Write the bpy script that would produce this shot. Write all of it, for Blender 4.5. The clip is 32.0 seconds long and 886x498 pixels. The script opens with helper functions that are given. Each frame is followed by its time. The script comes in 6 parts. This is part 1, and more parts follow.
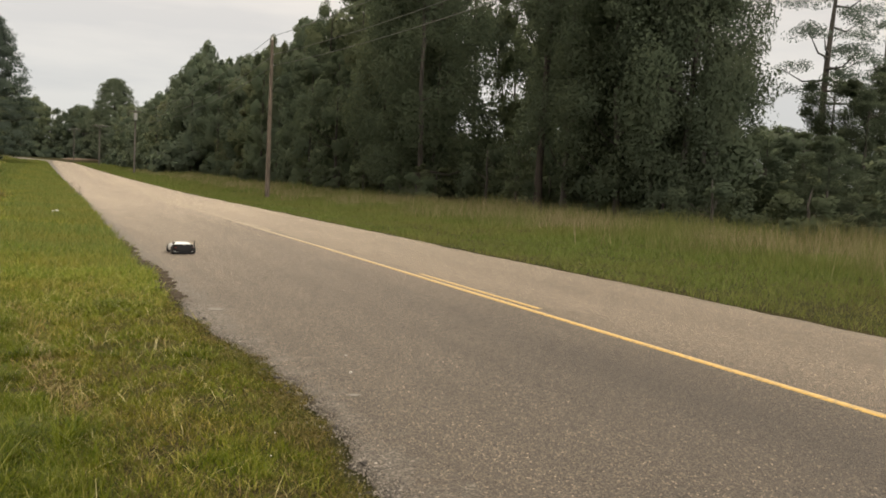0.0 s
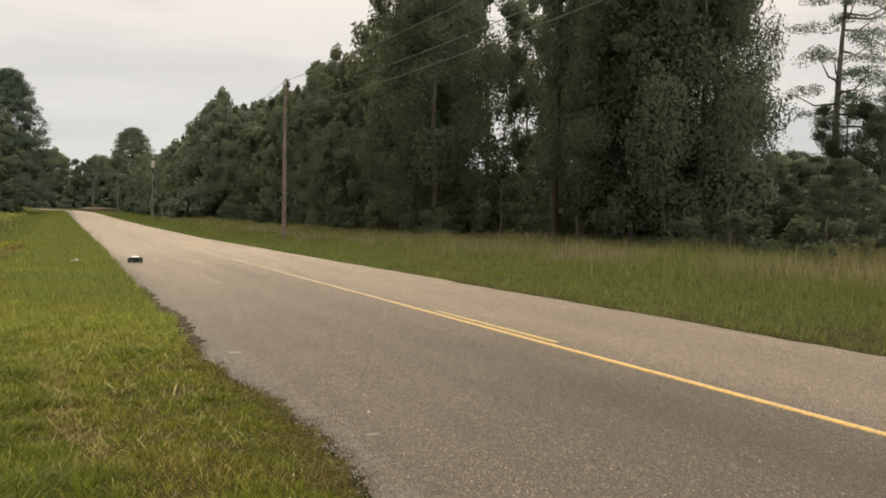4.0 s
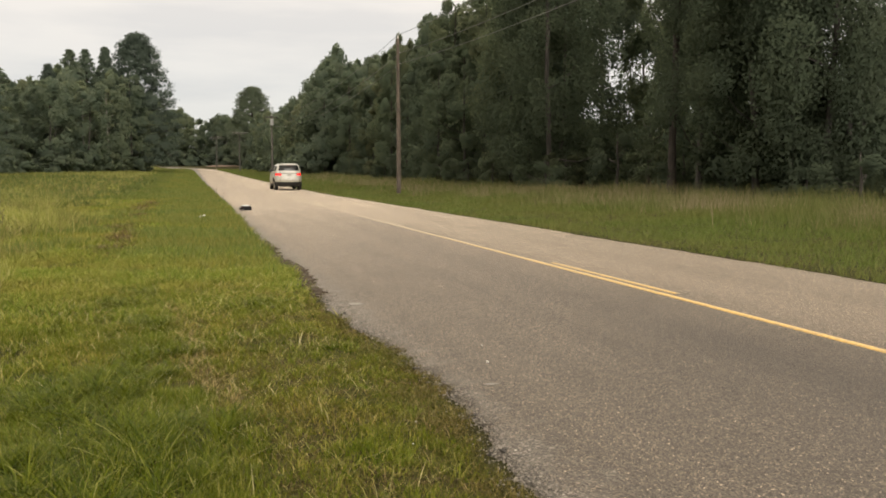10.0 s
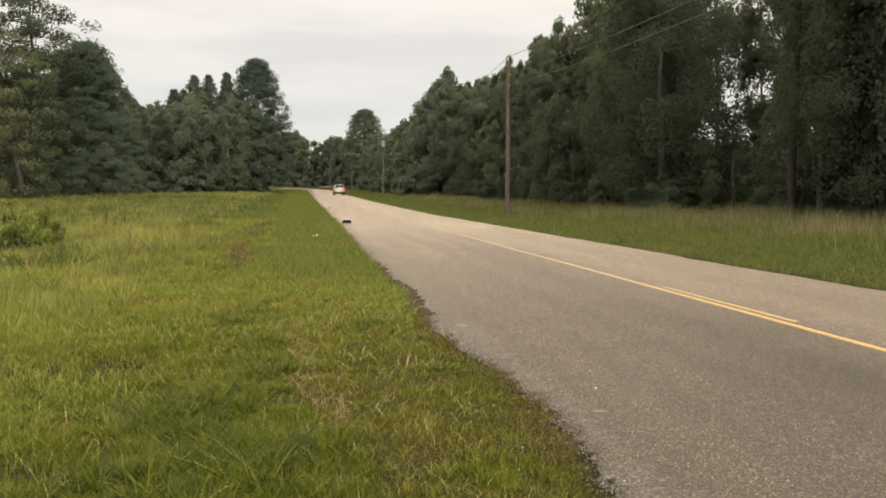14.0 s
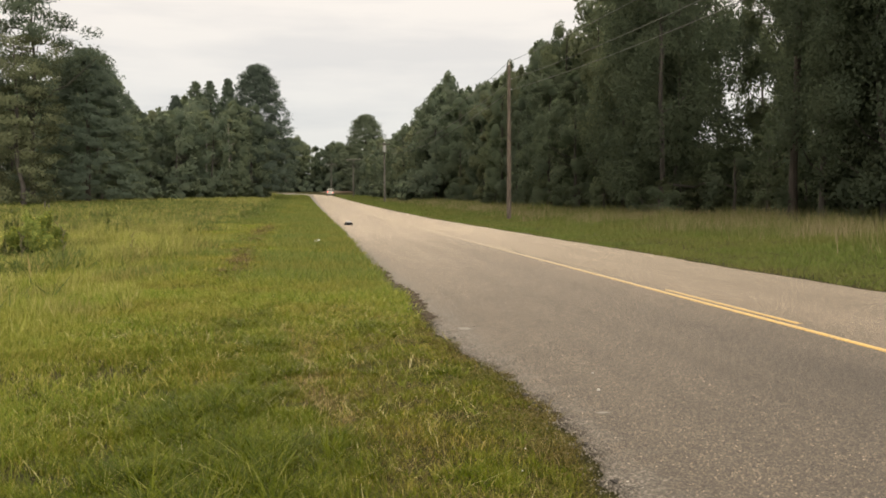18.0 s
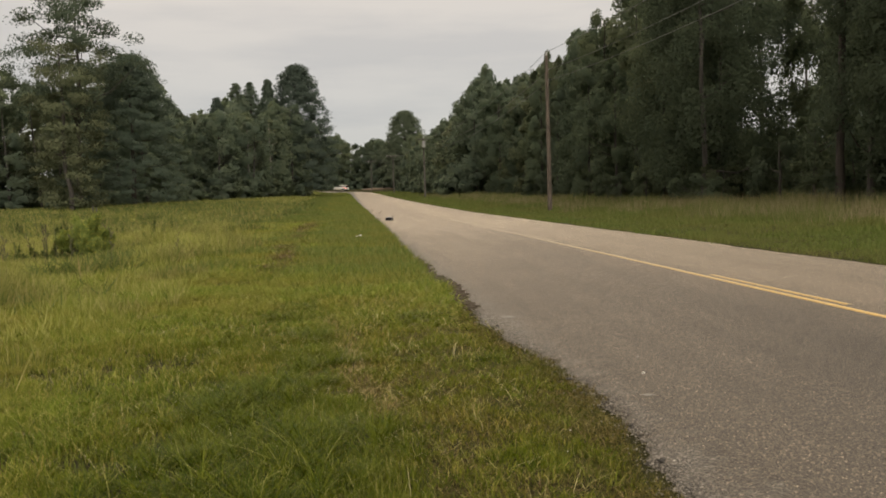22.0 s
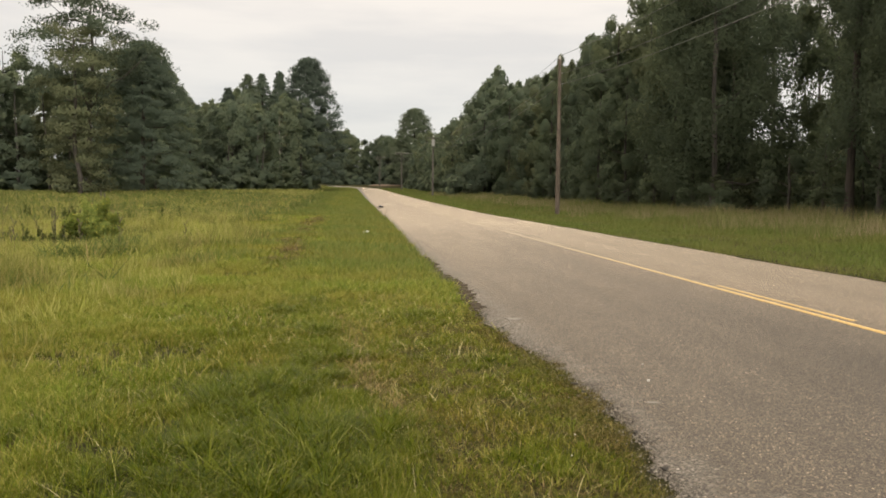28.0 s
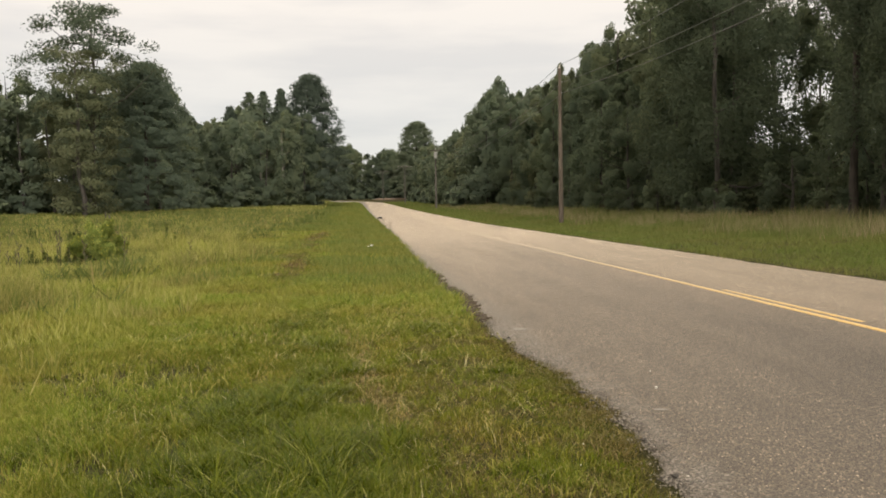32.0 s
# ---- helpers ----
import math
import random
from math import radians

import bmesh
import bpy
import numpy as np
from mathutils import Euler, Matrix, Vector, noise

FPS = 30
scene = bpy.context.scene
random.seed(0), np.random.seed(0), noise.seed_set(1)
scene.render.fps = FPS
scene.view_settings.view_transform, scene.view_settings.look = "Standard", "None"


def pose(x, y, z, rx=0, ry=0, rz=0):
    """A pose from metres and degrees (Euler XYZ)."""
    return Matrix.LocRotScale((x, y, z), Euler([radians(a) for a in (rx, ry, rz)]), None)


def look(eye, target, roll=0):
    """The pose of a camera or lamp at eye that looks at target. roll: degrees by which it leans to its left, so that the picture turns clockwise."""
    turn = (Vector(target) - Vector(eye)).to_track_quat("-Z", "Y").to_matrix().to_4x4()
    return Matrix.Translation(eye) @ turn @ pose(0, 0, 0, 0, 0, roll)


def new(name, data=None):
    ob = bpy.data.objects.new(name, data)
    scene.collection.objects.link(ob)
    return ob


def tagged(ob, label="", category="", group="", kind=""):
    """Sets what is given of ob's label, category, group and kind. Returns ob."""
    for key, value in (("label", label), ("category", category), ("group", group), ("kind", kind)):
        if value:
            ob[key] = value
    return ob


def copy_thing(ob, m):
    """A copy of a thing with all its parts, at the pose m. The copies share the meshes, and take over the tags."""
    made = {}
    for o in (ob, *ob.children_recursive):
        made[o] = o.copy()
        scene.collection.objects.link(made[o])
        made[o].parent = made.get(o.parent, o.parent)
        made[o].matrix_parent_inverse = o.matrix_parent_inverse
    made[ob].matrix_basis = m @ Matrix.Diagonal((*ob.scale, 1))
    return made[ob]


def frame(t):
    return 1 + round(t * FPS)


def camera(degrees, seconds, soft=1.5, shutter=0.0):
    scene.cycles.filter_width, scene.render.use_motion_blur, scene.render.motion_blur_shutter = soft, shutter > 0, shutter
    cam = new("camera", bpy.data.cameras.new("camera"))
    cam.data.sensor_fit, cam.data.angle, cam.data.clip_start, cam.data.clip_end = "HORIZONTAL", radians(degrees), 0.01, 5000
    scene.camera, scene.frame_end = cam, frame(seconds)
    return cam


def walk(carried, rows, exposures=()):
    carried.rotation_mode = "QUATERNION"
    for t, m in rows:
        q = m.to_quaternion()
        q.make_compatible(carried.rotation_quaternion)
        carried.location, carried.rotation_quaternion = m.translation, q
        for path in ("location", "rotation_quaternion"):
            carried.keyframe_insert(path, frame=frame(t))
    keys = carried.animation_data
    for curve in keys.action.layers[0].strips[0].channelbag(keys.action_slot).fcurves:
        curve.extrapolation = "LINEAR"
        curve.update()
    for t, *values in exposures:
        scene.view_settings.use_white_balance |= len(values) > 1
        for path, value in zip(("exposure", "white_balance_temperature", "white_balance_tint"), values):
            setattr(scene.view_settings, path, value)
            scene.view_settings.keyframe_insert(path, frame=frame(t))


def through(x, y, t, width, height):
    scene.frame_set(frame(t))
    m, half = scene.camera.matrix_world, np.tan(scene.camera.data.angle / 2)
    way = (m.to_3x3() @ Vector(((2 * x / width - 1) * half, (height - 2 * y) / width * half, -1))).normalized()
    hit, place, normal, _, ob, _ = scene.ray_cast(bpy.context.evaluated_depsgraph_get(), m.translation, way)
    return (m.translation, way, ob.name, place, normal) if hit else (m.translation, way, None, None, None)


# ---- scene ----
# ---- camera ----
cam = camera(52.78, 32.0, soft=1.8, shutter=0.15)
PATH = [
    (0, pose(0.017, 0.046, 1.279, 85.83, -2.81, -23.88)),
    (0.5, pose(0.024, 0.039, 1.276, 86.10, -1.70, -23.62)),
    (1, pose(0.024, 0.044, 1.279, 86.25, -1.52, -23.21)),
    (1.5, pose(0.025, 0.038, 1.274, 85.86, -1.35, -21.96)),
    (2, pose(0.027, 0.035, 1.274, 85.61, -1.46, -22.84)),
    (2.5, pose(0.032, 0.036, 1.278, 85.66, -1.31, -23.13)),
    (4.5, pose(0.030, -0.001, 1.292, 88.52, -0.62, -22.66)),
    (4.8, pose(0.053, 0.010, 1.305, 87.40, 1.08, -22.01)),
    (5, pose(0.005, -0.014, 1.292, 87.58, 0.75, -19.82)),
    (5.2, pose(0.007, 0.017, 1.293, 87.29, -0.47, -16.99)),
    (5.5, pose(-0.012, -0.004, 1.293, 85.60, 1.15, -13.40)),
    (6, pose(0.000, -0.005, 1.281, 84.29, 0.42, -14.02)),
    (6.5, pose(0.008, 0.000, 1.284, 84.55, 1.08, -13.86)),
    (7, pose(0.023, -0.006, 1.286, 85.60, 0.77, -15.55)),
    (7.5, pose(0.021, -0.003, 1.283, 86.17, 0.88, -12.84)),
    (8, pose(0.005, 0.011, 1.282, 86.35, 0.97, -10.06)),
    (8.5, pose(0.000, 0.018, 1.285, 86.09, 1.11, -9.23)),
    (9, pose(0.005, 0.017, 1.283, 85.74, 1.07, -10.30)),
    (9.3, pose(-0.004, 0.007, 1.281, 85.04, 0.13, -11.45)),
    (9.5, pose(-0.003, 0.014, 1.275, 84.29, -0.07, -11.94)),
    (10, pose(0.008, 0.007, 1.276, 85.06, 0.17, -15.62)),
    (10.5, pose(0.003, 0.013, 1.279, 85.36, 1.16, -12.94)),
    (11, pose(-0.005, 0.020, 1.279, 84.86, 0.56, -9.01)),
    (11.5, pose(-0.005, 0.014, 1.281, 84.93, 0.31, -9.03)),
    (12, pose(0.008, 0.009, 1.296, 86.51, 0.62, -10.01)),
    (12.5, pose(0.006, 0.013, 1.292, 86.53, 0.51, -9.72)),
    (13, pose(0.006, 0.012, 1.289, 86.08, 0.09, -9.21)),
    (13.5, pose(0.009, 0.012, 1.284, 85.98, -0.08, -8.60)),
    (14, pose(0.009, 0.018, 1.288, 86.41, -0.02, -8.67)),
    (14.5, pose(0.010, 0.018, 1.292, 86.43, -0.15, -8.97)),
    (16.5, pose(0.014, 0.006, 1.276, 86.74, -1.03, -11.24)),
    (17, pose(0.003, 0.008, 1.277, 86.80, -0.41, -8.67)),
    (17.5, pose(-0.003, -0.003, 1.270, 86.80, 0.01, -7.64)),
    (18, pose(0.003, 0.006, 1.274, 86.72, 0.24, -8.58)),
    (18.5, pose(-0.007, 0.008, 1.267, 87.03, -0.22, -9.31)),
    (19, pose(0.001, 0.012, 1.277, 87.92, -1.28, -9.74)),
    (19.5, pose(0.006, 0.002, 1.272, 87.64, -1.30, -12.70)),
    (20, pose(0.011, -0.003, 1.275, 87.44, -0.30, -11.10)),
    (20.3, pose(-0.000, 0.014, 1.278, 86.92, -0.35, -7.21)),
    (20.5, pose(0.007, -0.017, 1.248, 84.98, 0.76, -6.27)),
    (20.7, pose(-0.001, -0.007, 1.240, 83.75, 2.28, -4.50)),
    (21, pose(-0.006, -0.020, 1.214, 82.61, 1.20, -5.76)),
    (21.2, pose(-0.001, 0.017, 1.216, 81.67, 1.59, -8.07)),
    (21.4, pose(-0.020, 0.002, 1.229, 83.57, 3.29, -7.04)),
    (21.5, pose(-0.027, -0.005, 1.207, 84.83, 4.04, -6.62)),
    (21.7, pose(-0.008, 0.042, 1.214, 86.04, 4.70, -5.04)),
    (22, pose(0.009, -0.011, 1.223, 86.42, 1.85, -5.99)),
    (22.5, pose(0.015, -0.020, 1.218, 85.06, 0.12, -5.76)),
    (23, pose(0.014, -0.017, 1.211, 84.18, 0.82, -7.14)),
    (23.5, pose(0.007, -0.015, 1.211, 84.03, 1.75, -6.69)),
    (24, pose(0.003, -0.021, 1.208, 83.78, 2.02, -5.31)),
    (24.5, pose(-0.006, -0.024, 1.208, 84.79, 1.04, -6.51)),
    (26.5, pose(-0.010, -0.028, 1.224, 86.36, -0.59, -6.74)),
    (27, pose(-0.025, -0.026, 1.225, 86.45, -1.45, -5.63)),
    (27.5, pose(-0.023, -0.027, 1.225, 86.52, -0.37, -6.33)),
    (28, pose(-0.032, -0.026, 1.226, 86.37, -0.55, -5.53)),
    (28.5, pose(-0.033, -0.027, 1.223, 86.05, -0.56, -5.04)),
    (29, pose(-0.036, -0.026, 1.221, 86.10, -0.41, -5.06)),
    (29.5, pose(-0.035, -0.023, 1.219, 86.24, -0.10, -5.09)),
    (30, pose(-0.032, -0.024, 1.221, 86.38, -0.06, -4.75)),
    (30.5, pose(-0.024, -0.024, 1.222, 86.28, 0.28, -4.57)),
    (31, pose(-0.022, -0.022, 1.221, 86.38, 0.39, -5.01)),
    (31.5, pose(-0.017, -0.016, 1.222, 86.59, 0.41, -5.24)),
    (32, pose(-0.017, -0.016, 1.225, 87.14, 1.06, -5.29)),
]
EXPOSURES = [(0, 0.03), (2.5, 0.04), (4.5, -0.01), (5, -0.07), (5.6, 0.07), (6, 0.12), (10, 0.14), (18, 0.17), (18.7, 0.08), (19, 0.00), (19.6, 0.13), (20.2, 0.15), (20.5, 0.15), (21, 0.13),
             (21.2, 0.73), (21.3, 0.90), (21.4, 0.85), (21.7, 0.15), (22, -0.29), (22.4, -0.11), (23, 0.12), (24.5, 0.15), (27, 0.15), (32, 0.15)]
walk(cam, PATH, EXPOSURES)

# ---- world: an overcast evening sky, brighter overhead, with soft grey cloud ----
SUN_EL, SUN_ROT = radians(29), radians(174)
world = bpy.data.worlds.new("sky")
scene.world = world
world.use_nodes = True
wn, wl = world.node_tree.nodes, world.node_tree.links
wn.clear()
w_out, w_bg = wn.new("ShaderNodeOutputWorld"), wn.new("ShaderNodeBackground")
w_sky = wn.new("ShaderNodeTexSky")
w_sky.sky_type, w_sky.sun_disc = "NISHITA", False
w_sky.sun_elevation, w_sky.sun_rotation = SUN_EL, SUN_ROT
w_geo, w_sep = wn.new("ShaderNodeTexCoord"), wn.new("ShaderNodeSeparateXYZ")
wl.new(w_geo.outputs["Generated"], w_sep.inputs[0])
w_ramp = wn.new("ShaderNodeValToRGB")
w_ramp.color_ramp.elements[0].position, w_ramp.color_ramp.elements[0].color = 0.0, (0.655, 0.66, 0.645, 1)
w_ramp.color_ramp.elements[1].position, w_ramp.color_ramp.elements[1].color = 1.0, (2.1, 1.80, 1.42, 1)
for pos, col in ((0.10, (0.755, 0.73, 0.69, 1)), (0.22, (0.90, 0.825, 0.745, 1)), (0.5, (1.6, 1.41, 1.17, 1))):
    e = w_ramp.color_ramp.elements.new(pos)
    e.color = col
wl.new(w_sep.outputs["Z"], w_ramp.inputs[0])
w_map = wn.new("ShaderNodeMapping")
w_map.inputs["Scale"].default_value = (1.6, 1.6, 9.0)
wl.new(w_geo.outputs["Generated"], w_map.inputs[0])
w_noise = wn.new("ShaderNodeTexNoise")
w_noise.inputs["Scale"].default_value, w_noise.inputs["Detail"].default_value = 2.4, 6.0
wl.new(w_map.outputs[0], w_noise.inputs["Vector"])
w_cr = wn.new("ShaderNodeValToRGB")
w_cr.color_ramp.elements[0].position, w_cr.color_ramp.elements[0].color = 0.36, (0.87, 0.885, 0.91, 1)
w_cr.color_ramp.elements[1].position, w_cr.color_ramp.elements[1].color = 0.55, (1, 1, 1, 1)
wl.new(w_noise.outputs["Fac"], w_cr.inputs[0])
w_mul = wn.new("ShaderNodeMix")
w_mul.data_type, w_mul.blend_type = "RGBA", "MULTIPLY"
w_mul.inputs[0].default_value = 1.0
wl.new(w_ramp.outputs[0], w_mul.inputs[6])
wl.new(w_cr.outputs[0], w_mul.inputs[7])
w_scale = wn.new("ShaderNodeVectorMath")
w_scale.operation = "SCALE"
w_scale.inputs[3].default_value = 0.08
wl.new(w_sky.outputs[0], w_scale.inputs[0])
w_mix = wn.new("ShaderNodeMix")
w_mix.data_type = "RGBA"
w_mix.inputs[0].default_value = 0.93
wl.new(w_scale.outputs[0], w_mix.inputs[6])
wl.new(w_mul.outputs[2], w_mix.inputs[7])
wl.new(w_mix.outputs[2], w_bg.inputs[0])
w_bg.inputs[1].default_value = 1.04
wl.new(w_bg.outputs[0], w_out.inputs[0])

sun = new("sun", bpy.data.lights.new("sun", "SUN"))
sun.data.energy, sun.data.angle, sun.data.color = 2.2, radians(35), (1.0, 0.93, 0.82)
sun.matrix_world = look((6, -62, 34), (0, 0, 0))

# ---- numbers of the place ----
ROAD_L, ROAD_R, LINE_X = 1.34, 7.56, 4.55
PROF_Y = (-400, 54, 72, 88, 112, 154, 196, 225, 245, 255, 262, 275, 420, 1600)
PROF_Z = (0, 0, 0.11, 0.23, 0.45, 0.88, 1.41, 1.8, 2.15, 2.55, 2.9, 3.2, 3.2, 3.2)
BEND = ((-300, 4.44), (54, 4.44), (88, 4.28), (112, 4.14), (154, 3.96), (196, 3.6), (220, 3.3), (236, 2.7), (246, 1.0), (252, -2.2),
        (257, -7.0), (262, -14.0), (266, -24.0), (270, -45.0), (273, -80.0), (275, -130.0))


def smooth(a, b, v):
    t = np.clip((v - a) / (b - a), 0, 1)
    return t * t * (3 - 2 * t)


def lump(x, y, size, seed):
    """Value noise from 0 to 1 with lumps of that size."""
    grid = np.random.RandomState(seed).rand(97, 97)
    u, v = np.asarray(x, float) / size + 31.7, np.asarray(y, float) / size + 17.3
    i, j = np.floor(u).astype(int), np.floor(v).astype(int)
    a, b = u - i, v - j
    a, b = a * a * (3 - 2 * a), b * b * (3 - 2 * b)
    g = lambda p, q: grid[p % 97, q % 97]
    return (g(i, j) * (1 - a) + g(i + 1, j) * a) * (1 - b) + (g(i, j + 1) * (1 - a) + g(i + 1, j + 1) * a) * b


EDGE_Y = (-300, 2.6, 3.4, 4.0, 4.6, 5.7, 6.3, 7.0, 7.8, 8.5, 10.0, 11.7, 13.2, 17.0, 20.0, 33.0, 60.0, 400.0)
EDGE_X = (1.33, 1.26, 1.31, 1.40, 1.43, 1.42, 1.40, 1.32, 1.28, 1.25, 1.27, 1.31, 1.22, 1.22, 1.24, 1.34, 1.33, 1.33)


def edge_x(y):
    """Where the worn left edge of the asphalt runs along the first stretch."""
    return np.interp(y, EDGE_Y, EDGE_X)


def road_height(y):
    return np.interp(y, PROF_Y, PROF_Z)


def ground_height(x, y):
    """The height of the land: the road's rise, a field a little lower, a right verge a little higher, small lumps."""
    x, y = np.asarray(x, float), np.asarray(y, float)
    z = road_height(y)
    z = z - 0.32 * smooth(-3.5, -10, x) * smooth(95, 40, y) + 0.32 * smooth(-4, -14, x) * smooth(45, 100, y) * smooth(330, 240, y)
    z = z + 0.18 * smooth(9, 17, x)
    away = smooth(0.0, 3.0, np.maximum(ROAD_L - x, x - ROAD_R))
    z = z + away * (0.05 * (lump(x, y, 2.3, 1) - 0.5) + 0.12 * (lump(x, y, 7.0, 2) - 0.5))
    return z


# ---- materials ----
def material(name):
    m = bpy.data.materials.new(name)
    m.use_nodes = True
    return m, m.node_tree.nodes, m.node_tree.links, m.node_tree.nodes["Principled BSDF"]


def plain(name, color, rough=0.5, metal=0.0, vary=0.12, scale=8.0, bump=0.0, coat=0.0):
    """A surface with soft blotches, fine grain and, if wanted, relief."""
    m, n, l, b = material(name)
    t, a, f = n.new("ShaderNodeTexCoord"), n.new("ShaderNodeTexNoise"), n.new("ShaderNodeTexNoise")
    a.inputs["Scale"].default_value, a.inputs["Detail"].default_value = scale, 5
    f.inputs["Scale"].default_value, f.inputs["Detail"].default_value = scale * 9, 3
    l.new(t.outputs["Object"], a.inputs["Vector"])
    l.new(t.outputs["Object"], f.inputs["Vector"])
    s = n.new("ShaderNodeMath")
    s.operation = "ADD"
    l.new(a.outputs["Fac"], s.inputs[0])
    l.new(f.outputs["Fac"], s.inputs[1])
    r = n.new("ShaderNodeMapRange")
    r.inputs["From Min"].default_value, r.inputs["From Max"].default_value = 0.6, 1.4
    r.inputs["To Min"].default_value, r.inputs["To Max"].default_value = 1 - vary, 1 + vary
    l.new(s.outputs[0], r.inputs["Value"])
    c = n.new("ShaderNodeVectorMath")
    c.operation = "SCALE"
    c.inputs[0].default_value = color
    l.new(r.outputs[0], c.inputs[3])
    l.new(c.outputs[0], b.inputs["Base Color"])
    b.inputs["Roughness"].default_value, b.inputs["Metallic"].default_value = rough, metal
    b.inputs["Coat Weight"].default_value = coat
    b.inputs["Coat Roughness"].default_value = 0.08
    if bump:
        u = n.new("ShaderNodeBump")
        u.inputs["Strength"].default_value, u.inputs["Distance"].default_value = bump, 0.02
        l.new(f.outputs["Fac"], u.inputs["Height"])
        l.new(u.outputs[0], b.inputs["Normal"])
    return m


def mixed(n, l, kind, fac, a, b):
    """A colour mix node; fac, a and b are sockets or values."""
    x = n.new("ShaderNodeMix")
    x.data_type, x.blend_type = "RGBA", kind
    for k, v in ((0, fac), (6, a), (7, b)):
        if isinstance(v, bpy.types.NodeSocket):
            l.new(v, x.inputs[k])
        else:
            x.inputs[k].default_value = v if k == 0 else (*v, 1)
    return x.outputs[2]


def ramp(n, l, value, stops):
    r = n.new("ShaderNodeValToRGB")
    els = r.color_ramp.elements
    while len(els) < len(stops):
        els.new(0.5)
    for e, (p, c) in zip(els, stops):
        e.position, e.color = p, (*c, 1)
    l.new(value, r.inputs[0])
    return r.outputs[0]


def noise_of(n, l, vec, scale, detail=4.0, rough=0.55):
    t = n.new("ShaderNodeTexNoise")
    t.inputs["Scale"].default_value, t.inputs["Detail"].default_value, t.inputs["Roughness"].default_value = scale, detail, rough
    l.new(vec, t.inputs["Vector"])
    return t.outputs["Fac"]


def foliage(name, stops, gloss=0.55, patch=None, patch_scale=0.35, through=0.35, shine=0.12, each=0.0, glow=(1.0, 1.0, 1.0)):
    """Blades or leaves: every one its own tint, and slow patches of a second tint over the land."""
    m, n, l, b = material(name)
    g = n.new("ShaderNodeNewGeometry")
    col = ramp(n, l, g.outputs["Random Per Island"], stops)
    if patch:
        f = ramp(n, l, noise_of(n, l, g.outputs["Position"], patch_scale, 4), ((0.42, (0, 0, 0)), (0.62, (1, 1, 1))))
        second = ramp(n, l, g.outputs["Random Per Island"], patch)
        col = mixed(n, l, "MIX", f, col, second)
    if each:
        own = n.new("ShaderNodeObjectInfo")
        col = mixed(n, l, "MULTIPLY", 1.0, col, ramp(n, l, own.outputs["Random"], ((0.0, (1 - each, 1 - each, 1 - each * 0.8)), (0.55, (1, 1, 1)), (0.9, (1 + each * 0.9, 1 + each * 0.6, 1)), (1.0, (1 + each * 1.6, 1 + each * 0.7, 1)))))
    l.new(col, b.inputs["Base Color"])
    b.inputs["Roughness"].default_value = gloss
    b.inputs["Specular IOR Level"].default_value = shine
    # a leaf passes stronger, yellower light; tree tints are raised further to lift shaded crowns
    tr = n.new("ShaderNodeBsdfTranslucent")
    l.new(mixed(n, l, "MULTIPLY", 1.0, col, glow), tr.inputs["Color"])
    mx = n.new("ShaderNodeMixShader")
    mx.inputs[0].default_value = through
    l.new(b.outputs[0], mx.inputs[1])
    l.new(tr.outputs[0], mx.inputs[2])
    l.new(mx.outputs[0], n["Material Output"].inputs[0])
    return m


